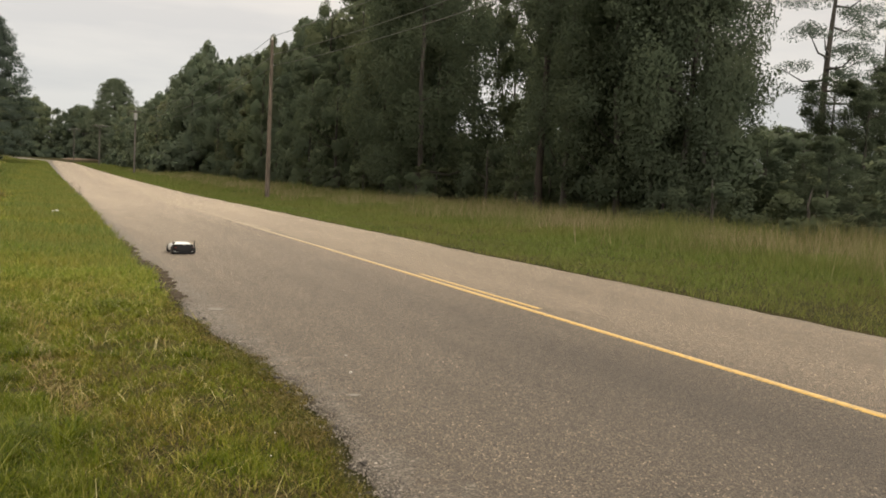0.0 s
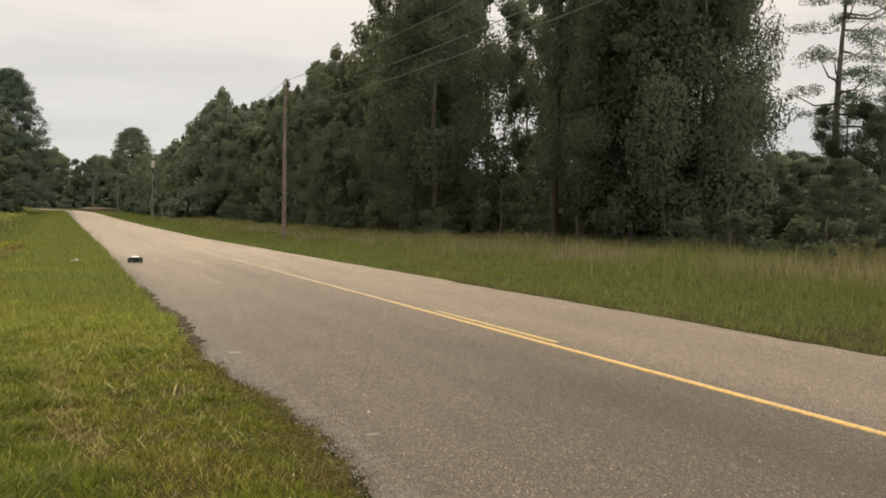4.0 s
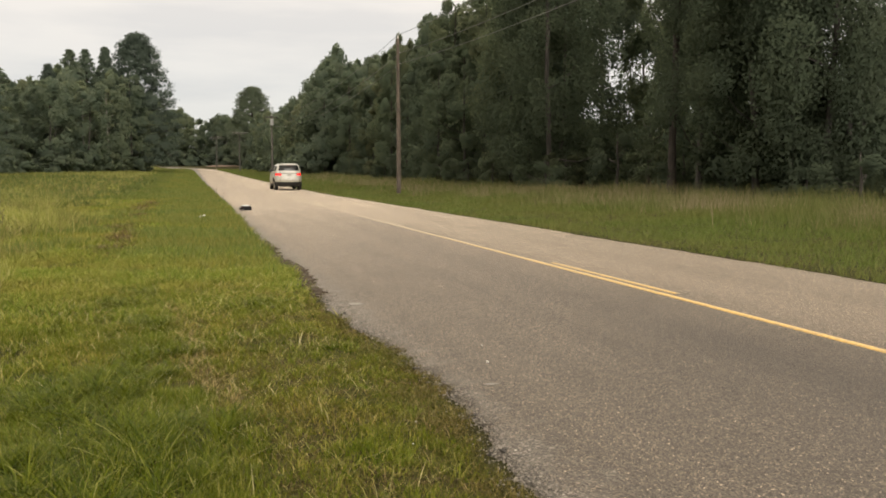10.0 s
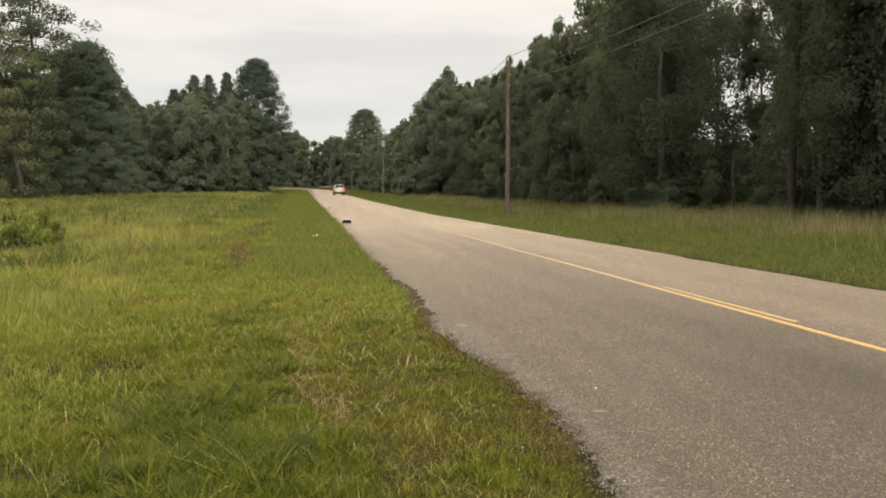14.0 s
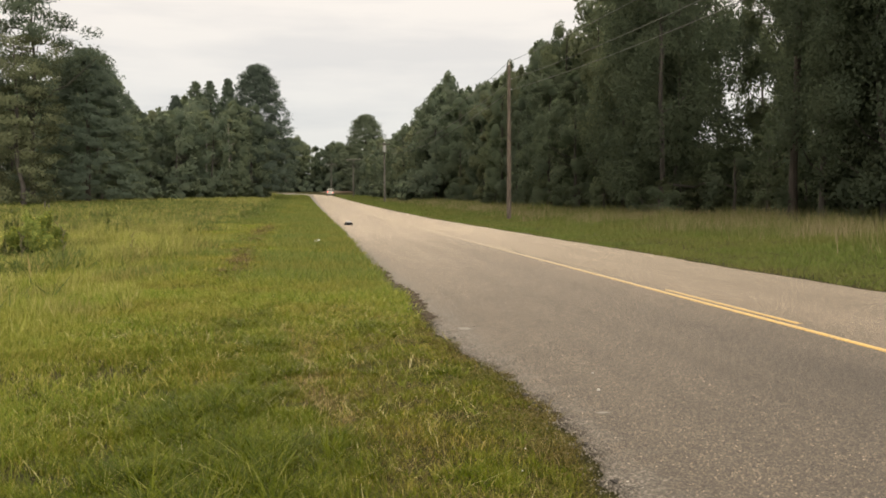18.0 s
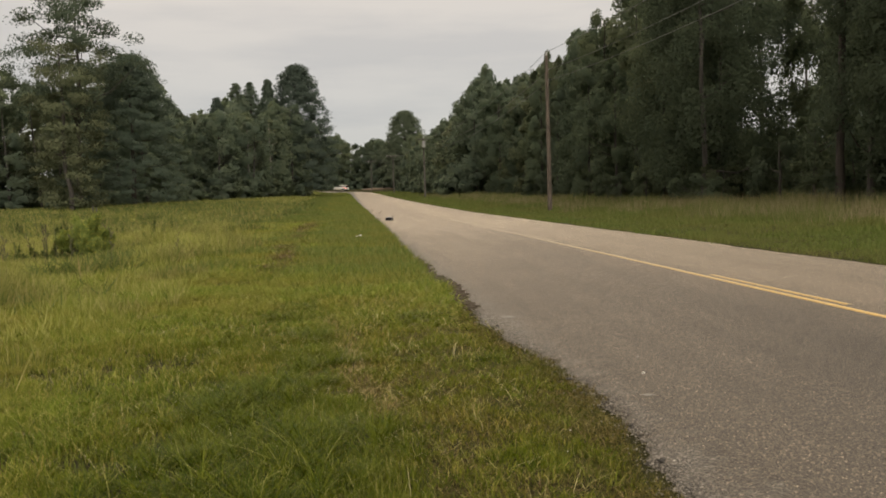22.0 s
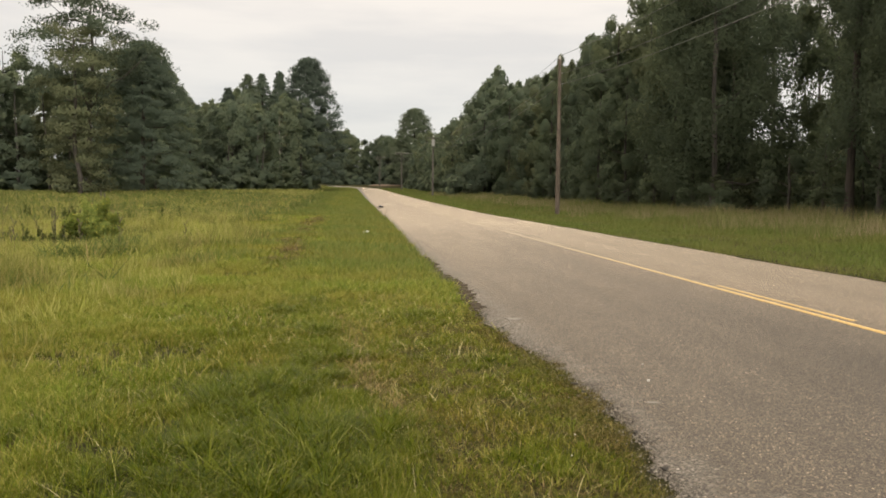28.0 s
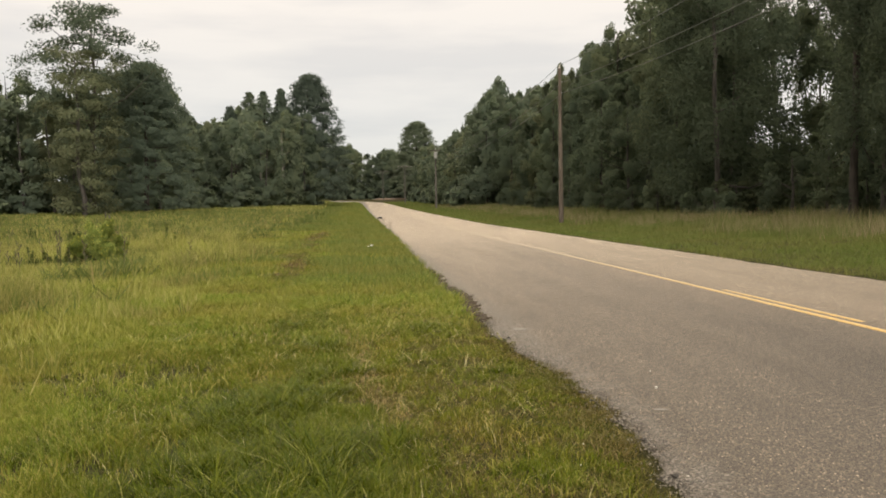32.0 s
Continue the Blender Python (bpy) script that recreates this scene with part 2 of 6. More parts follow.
def soil_material():
    m, n, l, b = material("soil")
    g = n.new("ShaderNodeNewGeometry")
    p = g.outputs["Position"]
    a = ramp(n, l, noise_of(n, l, p, 0.5, 6), ((0.35, (0.024, 0.025, 0.008)), (0.52, (0.040, 0.037, 0.012)), (0.7, (0.062, 0.050, 0.019))))
    f = ramp(n, l, noise_of(n, l, p, 22, 4), ((0.3, (0.5, 0.5, 0.5)), (0.7, (1.25, 1.25, 1.25))))
    # matted old growth covers the soil of the unmown field
    sep = n.new("ShaderNodeSeparateXYZ")
    l.new(p, sep.inputs[0])
    wob = n.new("ShaderNodeMath")
    wob.operation = "MULTIPLY_ADD"
    l.new(noise_of(n, l, p, 0.6, 3), wob.inputs[0])
    wob.inputs[1].default_value = 3.0
    l.new(sep.outputs["X"], wob.inputs[2])
    rng = n.new("ShaderNodeMapRange")
    rng.inputs["From Min"].default_value, rng.inputs["From Max"].default_value = -1.0, -3.5
    l.new(wob.outputs[0], rng.inputs["Value"])
    ahead = n.new("ShaderNodeMapRange")
    ahead.inputs["From Min"].default_value, ahead.inputs["From Max"].default_value = 7.0, 17.0
    ahead.inputs["To Max"].default_value = 0.85
    l.new(sep.outputs["Y"], ahead.inputs["Value"])
    rimmed = n.new("ShaderNodeMapRange")
    rimmed.inputs["From Min"].default_value, rimmed.inputs["From Max"].default_value = 1.0, 0.6
    l.new(sep.outputs["X"], rimmed.inputs["Value"])
    both = n.new("ShaderNodeMath")
    both.operation = "MULTIPLY"
    l.new(ahead.outputs[0], both.inputs[0])
    l.new(rimmed.outputs[0], both.inputs[1])
    most = n.new("ShaderNodeMath")
    most.operation = "MAXIMUM"
    l.new(rng.outputs[0], most.inputs[0])
    l.new(both.outputs[0], most.inputs[1])
    wooded = n.new("ShaderNodeMapRange")
    wooded.inputs["From Min"].default_value, wooded.inputs["From Max"].default_value = 262.0, 246.0
    l.new(sep.outputs["Y"], wooded.inputs["Value"])
    open_land = n.new("ShaderNodeMath")
    open_land.operation = "MULTIPLY"
    l.new(most.outputs[0], open_land.inputs[0])
    l.new(wooded.outputs[0], open_land.inputs[1])
    old = ramp(n, l, noise_of(n, l, p, 0.35, 6), ((0.35, (0.075, 0.10, 0.024)), (0.52, (0.125, 0.145, 0.034)), (0.7, (0.20, 0.18, 0.06))))
    a = mixed(n, l, "MIX", open_land.outputs[0], a, old)
    col = mixed(n, l, "MULTIPLY", 1.0, a, f)
    l.new(col, b.inputs["Base Color"])
    b.inputs["Roughness"].default_value = 0.95
    b.inputs["Specular IOR Level"].default_value = 0.1
    u = n.new("ShaderNodeBump")
    u.inputs["Strength"].default_value, u.inputs["Distance"].default_value = 0.8, 0.05
    l.new(noise_of(n, l, p, 14, 5), u.inputs["Height"])
    l.new(u.outputs[0], b.inputs["Normal"])
    return m


def road_material():
    """Worn chip seal: pale stones in grey binder, darker oil bands along the lanes, stains."""
    m, n, l, b = material("chip_seal")
    g = n.new("ShaderNodeNewGeometry")
    p = g.outputs["Position"]
    stretch = n.new("ShaderNodeVectorMath")
    stretch.operation = "MULTIPLY"
    stretch.inputs[1].default_value = (1.0, 0.05, 1.0)
    l.new(p, stretch.inputs[0])
    sep = n.new("ShaderNodeSeparateXYZ")
    l.new(p, sep.inputs[0])
    wob = n.new("ShaderNodeMath")
    wob.operation = "MULTIPLY_ADD"
    l.new(noise_of(n, l, stretch.outputs[0], 1.2, 3), wob.inputs[0])
    wob.inputs[1].default_value = 0.9
    l.new(sep.outputs["X"], wob.inputs[2])
    rng = n.new("ShaderNodeMapRange")
    rng.inputs["From Min"].default_value, rng.inputs["From Max"].default_value = 1.3, 8.5
    l.new(wob.outputs[0], rng.inputs["Value"])
    band = ramp(n, l, rng.outputs[0], ((0.0, (0.106, 0.091, 0.072)), (0.16, (0.099, 0.085, 0.068)), (0.27, (0.092, 0.079, 0.064)), (0.40, (0.062, 0.053, 0.044)),
                                       (0.50, (0.094, 0.080, 0.065)), (0.60, (0.205, 0.175, 0.137)), (0.76, (0.170, 0.145, 0.113)), (0.9, (0.205, 0.175, 0.137))))
    blot = ramp(n, l, noise_of(n, l, stretch.outputs[0], 2.6, 6), ((0.3, (0.86, 0.86, 0.86)), (0.7, (1.12, 1.12, 1.12))))
    # oil bands close by, evenly pale further on: grazing brightness is put into the colour
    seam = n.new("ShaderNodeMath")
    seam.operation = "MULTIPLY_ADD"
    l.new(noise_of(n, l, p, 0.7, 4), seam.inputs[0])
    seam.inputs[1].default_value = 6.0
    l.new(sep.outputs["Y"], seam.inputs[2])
    far_sheen = n.new("ShaderNodeMapRange")
    far_sheen.inputs["From Min"].default_value, far_sheen.inputs["From Max"].default_value = 8.0, 36.0
    l.new(seam.outputs[0], far_sheen.inputs["Value"])
    near_tone = mixed(n, l, "MULTIPLY", 1.0, band, (1.06, 1.02, 0.98))
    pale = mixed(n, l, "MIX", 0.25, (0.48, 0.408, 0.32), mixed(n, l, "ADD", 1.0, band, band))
    col = mixed(n, l, "MIX", far_sheen.outputs[0], near_tone, pale)
    col = mixed(n, l, "MULTIPLY", 1.0, col, blot)
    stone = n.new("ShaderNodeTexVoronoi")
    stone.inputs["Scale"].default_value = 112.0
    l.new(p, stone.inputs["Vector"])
    # stone tones at random; the palest pass full white, sparkle put into the colour
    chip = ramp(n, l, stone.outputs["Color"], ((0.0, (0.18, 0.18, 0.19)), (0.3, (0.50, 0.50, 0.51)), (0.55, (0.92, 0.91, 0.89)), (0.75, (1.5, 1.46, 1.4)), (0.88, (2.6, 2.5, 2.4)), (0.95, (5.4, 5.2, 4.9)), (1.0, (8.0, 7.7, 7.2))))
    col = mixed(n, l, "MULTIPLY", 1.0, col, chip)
    gap = ramp(n, l, stone.outputs["Distance"], ((0.3, (1.1, 1.1, 1.1)), (0.7, (0.28, 0.28, 0.28))))
    col = mixed(n, l, "MULTIPLY", 0.8, col, gap)
    # loose coarse chips towards the crumbling edge
    loose = n.new("ShaderNodeTexVoronoi")
    loose.inputs["Scale"].default_value = 66.0
    l.new(p, loose.inputs["Vector"])
    coarse = ramp(n, l, loose.outputs["Color"], ((0.0, (0.02, 0.018, 0.016)), (0.3, (0.085, 0.076, 0.065)), (0.6, (0.18, 0.16, 0.135)), (0.85, (0.32, 0.29, 0.245)), (1.0, (0.66, 0.61, 0.53))))
    coarse = mixed(n, l, "MULTIPLY", 0.9, coarse, ramp(n, l, loose.outputs["Distance"], ((0.3, (1.1, 1.1, 1.1)), (0.7, (0.3, 0.3, 0.3)))))
    rim = n.new("ShaderNodeMath")
    rim.operation = "MULTIPLY_ADD"
    l.new(noise_of(n, l, p, 5.0, 4), rim.inputs[0])
    rim.inputs[1].default_value = 0.9
    l.new(sep.outputs["X"], rim.inputs[2])
    mask = n.new("ShaderNodeMapRange")
    mask.inputs["From Min"].default_value, mask.inputs["From Max"].default_value = 2.1, 1.7
    l.new(rim.outputs[0], mask.inputs["Value"])
    col = mixed(n, l, "MIX", mask.outputs[0], col, coarse)
    l.new(col, b.inputs["Base Color"])
    b.inputs["Roughness"].default_value = 0.75
    b.inputs["Sheen Weight"].default_value, b.inputs["Sheen Roughness"].default_value = 0.10, 0.3
    b.inputs["Sheen Tint"].default_value = (1.0, 0.86, 0.68, 1)
    u = n.new("ShaderNodeBump")
    u.inputs["Strength"].default_value, u.inputs["Distance"].default_value = 0.9, 0.008
    u.invert = True
    l.new(stone.outputs["Distance"], u.inputs["Height"])
    l.new(u.outputs[0], b.inputs["Normal"])
    return m


def bark_material(name, dark, pale):
    m, n, l, b = material(name)
    t = n.new("ShaderNodeTexCoord")
    mp = n.new("ShaderNodeMapping")
    mp.inputs["Scale"].default_value = (6, 6, 0.8)
    l.new(t.outputs["Object"], mp.inputs[0])
    col = ramp(n, l, noise_of(n, l, mp.outputs[0], 2.2, 6), ((0.35, dark), (0.65, pale)))
    l.new(col, b.inputs["Base Color"])
    b.inputs["Roughness"].default_value = 0.9
    u = n.new("ShaderNodeBump")
    u.inputs["Strength"].default_value, u.inputs["Distance"].default_value = 0.8, 0.03
    l.new(noise_of(n, l, mp.outputs[0], 5, 5), u.inputs["Height"])
    l.new(u.outputs[0], b.inputs["Normal"])
    return m


def paint_line_material():
    """Yellow paint, chipped close by; further along its pale look at a grazing angle is put into the colour."""
    m, n, l, b = material("yellow_road_paint")
    g = n.new("ShaderNodeNewGeometry")
    p = g.outputs["Position"]
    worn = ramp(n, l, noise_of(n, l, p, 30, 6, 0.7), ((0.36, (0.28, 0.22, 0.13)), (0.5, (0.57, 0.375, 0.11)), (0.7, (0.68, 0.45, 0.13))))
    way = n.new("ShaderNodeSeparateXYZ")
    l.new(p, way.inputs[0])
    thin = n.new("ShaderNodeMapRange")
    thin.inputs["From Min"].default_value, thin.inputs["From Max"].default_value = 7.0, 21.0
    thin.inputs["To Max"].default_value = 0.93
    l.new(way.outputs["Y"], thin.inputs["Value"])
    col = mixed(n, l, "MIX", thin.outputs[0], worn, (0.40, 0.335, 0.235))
    l.new(col, b.inputs["Base Color"])
    b.inputs["Roughness"].default_value = 0.7
    b.inputs["Sheen Weight"].default_value, b.inputs["Sheen Roughness"].default_value = 0.10, 0.3
    return m


SOIL, ROAD, LINE = soil_material(), road_material(), paint_line_material()
BARK = bark_material("bark", (0.026, 0.023, 0.02), (0.085, 0.074, 0.064))
PINE_BARK = bark_material("pine_bark", (0.024, 0.020, 0.017), (0.075, 0.06, 0.05))
POLE_WOOD = bark_material("pole_wood", (0.046, 0.037, 0.029), (0.145, 0.115, 0.088))
SHADED_POLE = bark_material("shaded_pole_wood", (0.045, 0.04, 0.036), (0.13, 0.115, 0.10))
# far woods: lighter, bluer leaf, with distance haze put into the colour
LEAF = foliage("hazed_broad_leaf", ((0.0, (0.088, 0.114, 0.082)), (1.0, (0.108, 0.136, 0.098))), 0.6, ((0.0, (0.108, 0.130, 0.088)), (1.0, (0.126, 0.150, 0.100))), 0.5, 0.5, 0.06, 0.14, (2.15, 2.15, 1.95))
# darker leaf copies for shaded crowns, their shade put into the colour
LEAF_SHADED = foliage("shaded_leaf", ((0.0, (0.082, 0.108, 0.073)), (1.0, (0.098, 0.126, 0.085))), 0.75, ((0.0, (0.100, 0.123, 0.079)), (1.0, (0.118, 0.141, 0.090))), 0.6, 0.45, 0.05, 0.15, (1.5, 1.5, 1.35))
LEAF_EDGE_SHADED = foliage("shaded_edge_leaf", ((0.0, (0.076, 0.097, 0.065)), (1.0, (0.082, 0.104, 0.069))), 0.85, ((0.0, (0.084, 0.102, 0.066)), (1.0, (0.089, 0.108, 0.070))), 0.6, 0.5, 0.02, 0.12, (1.5, 1.5, 1.35))
LEAF_PALE = foliage("pale_leaf", ((0.0, (0.12, 0.14, 0.080)), (0.5, (0.16, 0.18, 0.10)), (1.0, (0.19, 0.205, 0.115))), 0.6, ((0.0, (0.12, 0.135, 0.075)), (1.0, (0.17, 0.18, 0.10))), 0.4, 0.5)
LEAF_BUSH = foliage("bush_leaf", ((0.0, (0.135, 0.180, 0.042)), (0.5, (0.195, 0.240, 0.062)), (0.9, (0.29, 0.315, 0.095)), (1.0, (0.55, 0.50, 0.10))), 0.6, None, 0.15, 0.45, 0.1, 0.0, (1.7, 1.7, 1.4))
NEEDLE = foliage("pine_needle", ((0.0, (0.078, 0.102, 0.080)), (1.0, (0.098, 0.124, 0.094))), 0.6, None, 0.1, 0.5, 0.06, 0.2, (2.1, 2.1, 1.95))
GRASS = foliage("verge_grass", ((0.0, (0.048, 0.080, 0.004)), (0.5, (0.105, 0.140, 0.008)), (0.84, (0.17, 0.18, 0.018)), (0.95, (0.28, 0.25, 0.07)), (1.0, (0.50, 0.43, 0.18))), 0.32,
                ((0.0, (0.07, 0.078, 0.005)), (0.6, (0.135, 0.135, 0.011)), (1.0, (0.42, 0.33, 0.10))), 0.62, 0.28, 0.06)
MOWN = foliage("mown_grass", ((0.0, (0.10, 0.152, 0.013)), (0.5, (0.175, 0.222, 0.028)), (0.85, (0.255, 0.28, 0.052)), (1.0, (0.45, 0.40, 0.14))), 0.55,
               ((0.0, (0.14, 0.155, 0.018)), (0.6, (0.215, 0.21, 0.036)), (1.0, (0.37, 0.31, 0.10))), 0.38, 0.32, 0.10)
THATCH = foliage("thatch", ((0.0, (0.050, 0.034, 0.011)), (0.5, (0.105, 0.074, 0.026)), (0.9, (0.20, 0.145, 0.06)), (1.0, (0.38, 0.29, 0.14))), 0.5, ((0.0, (0.055, 0.062, 0.008)), (1.0, (0.135, 0.13, 0.022))), 0.9, 0.2)
BLEACHED = foliage("bleached_straw", ((0.0, (0.11, 0.078, 0.028)), (0.5, (0.22, 0.168, 0.070)), (1.0, (0.46, 0.37, 0.19))), 0.6, None, 0.3, 0.3, 0.08)
GREEN = foliage("lush_grass", ((0.0, (0.030, 0.050, 0.003)), (0.6, (0.076, 0.102, 0.006)), (0.92, (0.17, 0.188, 0.018)), (1.0, (0.42, 0.40, 0.13))), 0.26, ((0.0, (0.042, 0.070, 0.004)), (1.0, (0.130, 0.148, 0.010))), 0.3, 0.28, 0.09)
STAND = foliage("upright_grass", ((0.0, (0.042, 0.070, 0.005)), (0.5, (0.086, 0.118, 0.010)), (0.88, (0.170, 0.190, 0.026)), (1.0, (0.42, 0.41, 0.15))), 0.30, ((0.0, (0.085, 0.105, 0.012)), (0.7, (0.140, 0.146, 0.017)), (1.0, (0.38, 0.32, 0.11))), 1.1, 0.28, 0.06)
STRIP = foliage("strip_grass", ((0.0, (0.085, 0.125, 0.026)), (0.6, (0.135, 0.172, 0.040)), (1.0, (0.25, 0.255, 0.085))), 0.5, ((0.0, (0.125, 0.15, 0.030)), (1.0, (0.24, 0.225, 0.062))), 0.3, 0.4, 0.1)
GLINT_STEM = foliage("glint_stem", ((0.0, (0.25, 0.24, 0.09)), (0.5, (0.42, 0.38, 0.17)), (1.0, (0.62, 0.55, 0.32))), 0.5, None, 0.3, 0.3, 0.12)
TURF = foliage("short_turf", ((0.0, (0.038, 0.046, 0.006)), (0.5, (0.075, 0.080, 0.012)), (0.85, (0.13, 0.12, 0.026)), (1.0, (0.30, 0.23, 0.09))), 0.5, ((0.0, (0.055, 0.043, 0.011)), (0.7, (0.10, 0.080, 0.022)), (1.0, (0.30, 0.22, 0.09))), 1.6, 0.25, 0.08)
FIELD_FAR = foliage("far_field_grass", ((0.0, (0.125, 0.155, 0.036)), (0.5, (0.22, 0.235, 0.060)), (1.0, (0.38, 0.355, 0.135))), 0.6, ((0.0, (0.075, 0.105, 0.028)), (0.5, (0.14, 0.15, 0.045)), (1.0, (0.30, 0.25, 0.11))), 0.22, 0.45, 0.08)
VERGE = foliage("far_verge_grass", ((0.0, (0.082, 0.122, 0.024)), (0.6, (0.120, 0.158, 0.036)), (1.0, (0.195, 0.205, 0.066))), 0.55, ((0.0, (0.105, 0.128, 0.029)), (1.0, (0.185, 0.18, 0.062))), 0.22, 0.35, 0.08)
FIELD = foliage("field_grass", ((0.0, (0.17, 0.20, 0.038)), (0.5, (0.32, 0.33, 0.075)), (1.0, (0.46, 0.43, 0.165))), 0.6, ((0.0, (0.08, 0.115, 0.028)), (0.5, (0.16, 0.17, 0.048)), (1.0, (0.36, 0.29, 0.12))), 0.55, 0.45, 0.08)
WEEDS = foliage("field_weed", ((0.0, (0.062, 0.092, 0.024)), (0.5, (0.10, 0.132, 0.036)), (0.9, (0.19, 0.20, 0.062)), (1.0, (0.30, 0.22, 0.10))), 0.6, None, 0.3, 0.45, 0.08)
STRAW = foliage("dry_grass", ((0.0, (0.120, 0.128, 0.044)), (0.5, (0.20, 0.178, 0.090)), (1.0, (0.36, 0.30, 0.195))), 0.7, ((0.0, (0.092, 0.125, 0.030)), (1.0, (0.175, 0.185, 0.062))), 0.3, 0.45, 0.06)


# ---- mesh helpers ----
def mesh_of(name, verts, faces, mat, smooth_faces=False):
    """A mesh from arrays: verts (n, 3), faces (m, 3 or 4)."""
    verts, faces = np.asarray(verts, np.float32), np.asarray(faces, np.int32)
    me = bpy.data.meshes.new(name)
    me.vertices.add(len(verts))
    me.vertices.foreach_set("co", verts.ravel())
    me.loops.add(faces.size)
    me.loops.foreach_set("vertex_index", faces.ravel())
    me.polygons.add(len(faces))
    me.polygons.foreach_set("loop_start", np.arange(len(faces), dtype=np.int32) * faces.shape[1])
    me.update(calc_edges=True)
    if smooth_faces:
        me.polygons.foreach_set("use_smooth", np.ones(len(faces), bool))
    me.materials.append(mat)
    return me


def part(name, bm, mat, parent, label="", smooth_faces=False):
    """Links a bmesh as one mesh under a thing or a part."""
    me = bpy.data.meshes.new(name)
    bm.to_mesh(me)
    bm.free()
    me.materials.append(mat)
    if smooth_faces:
        for f in me.polygons:
            f.use_smooth = True
    ob = new(name, me)
    ob.parent = parent
    return tagged(ob, label) if label else ob


def box(bm, x0, x1, y0, y1, z0, z1, bevel=0.0):
    vs = bmesh.ops.create_cube(bm, size=1, matrix=Matrix.LocRotScale(((x0 + x1) / 2, (y0 + y1) / 2, (z0 + z1) / 2), None, (x1 - x0, y1 - y0, z1 - z0)))["verts"]
    if bevel:
        es = list({e for v in vs for e in v.link_edges})
        bmesh.ops.bevel(bm, geom=es, offset=bevel, segments=2, affect="EDGES", profile=0.6)
    return bm


def tube(bm, a, b, r0, r1, sides=8):
    """A tapered round bar from a to b."""
    a, b = Vector(a), Vector(b)
    d = b - a
    m = Matrix.Translation((a + b) / 2) @ d.to_track_quat("Z", "Y").to_matrix().to_4x4()
    bmesh.ops.create_cone(bm, cap_ends=True, segments=sides, radius1=r0, radius2=r1, depth=d.length, matrix=m)
    return bm


def tube_path(points, radii, sides=6):
    """Arrays of a bent tapered tube through points."""
    points = np.asarray(points, float)
    k = len(points)
    verts, faces = [], []
    for i in range(k):
        d = points[min(i + 1, k - 1)] - points[max(i - 1, 0)]
        d = d / (np.linalg.norm(d) + 1e-9)
        u = np.cross(d, (0.31, 0.95, 0.05) if abs(d[2]) > 0.8 else (0, 0, 1))
        u /= np.linalg.norm(u) + 1e-9
        w = np.cross(d, u)
        for j in range(sides):
            a = 2 * math.pi * j / sides
            verts.append(points[i] + radii[i] * (math.cos(a) * u + math.sin(a) * w))
    for i in range(k - 1):
        for j in range(sides):
            q = (j + 1) % sides
            faces.append((i * sides + j, i * sides + q, (i + 1) * sides + q, (i + 1) * sides + j))
    return verts, faces


# ---- ground and road ----
def axis(stops):
    out = []
    for a, b, step in stops:
        out += list(np.arange(a, b, step))
    return np.array(out + [stops[-1][1]])


gx = axis(((-1600, -200, 100), (-200, -40, 8), (-40, -8, 1.0), (-8, 1.0, 0.3), (1.0, 8.0, 0.5), (8.0, 20, 0.75), (20, 60, 4), (60, 200, 10), (200, 1600, 100)))
gy = axis(((-1600, -200, 100), (-200, -10, 10), (-10, 16, 0.3), (16, 60, 0.9), (60, 300, 3), (300, 1700, 100)))
XX, YY = np.meshgrid(gx, gy, indexing="ij")


def center_at(y):
    return np.interp(y, [p[0] for p in BEND], [p[1] for p in BEND])


def bend_points():
    """The road's middle line as an even chain of points, rounded through its bend."""
    pts = np.array([(x, y) for y, x in BEND], float)
    for _ in range(3):
        q = np.empty((2 * len(pts) - 2, 2))
        q[0::2] = 0.75 * pts[:-1] + 0.25 * pts[1:]
        q[1::2] = 0.25 * pts[:-1] + 0.75 * pts[1:]
        pts = np.vstack([pts[:1], q, pts[-1:]])
    return pts


MID = bend_points()
MID_S = np.concatenate([[0], np.cumsum(np.linalg.norm(np.diff(MID, axis=0), axis=1))])


def mid(s):
    return np.stack([np.interp(s, MID_S, MID[:, 0]), np.interp(s, MID_S, MID[:, 1])], -1)


S0 = float(np.interp(0, MID[:, 1][np.argsort(MID[:, 1])], MID_S[np.argsort(MID[:, 1])]))


def build_ground():
    z = ground_height(XX, YY)
    gap = np.full(XX.shape, 1e9)
    near = (XX > -140) & (XX < 20) & (YY > -320) & (YY < 300)
    xs, ys = XX[near], YY[near]
    d = np.full(xs.shape, 1e9)
    for k in range(0, len(MID) - 1):
        a, b = MID[k], MID[k + 1]
        ab = b - a
        t = np.clip(((xs - a[0]) * ab[0] + (ys - a[1]) * ab[1]) / (ab @ ab), 0, 1)
        d = np.minimum(d, np.hypot(xs - a[0] - t * ab[0], ys - a[1] - t * ab[1]))
    gap[near] = d
    z = z - 0.09 * smooth(3.25, 2.75, gap)
    n, k = XX.shape
    verts = np.stack([XX, YY, z], -1).reshape(-1, 3)
    i, j = np.meshgrid(np.arange(n - 1), np.arange(k - 1), indexing="ij")
    a = (i * k + j).ravel()
    faces = np.stack([a, a + k, a + k + 1, a + 1], -1)
    tagged(new("ground", mesh_of("ground", verts, faces, SOIL, True)), "rough grassy soil of the verges and the field", "ground", kind="structure")


build_ground()


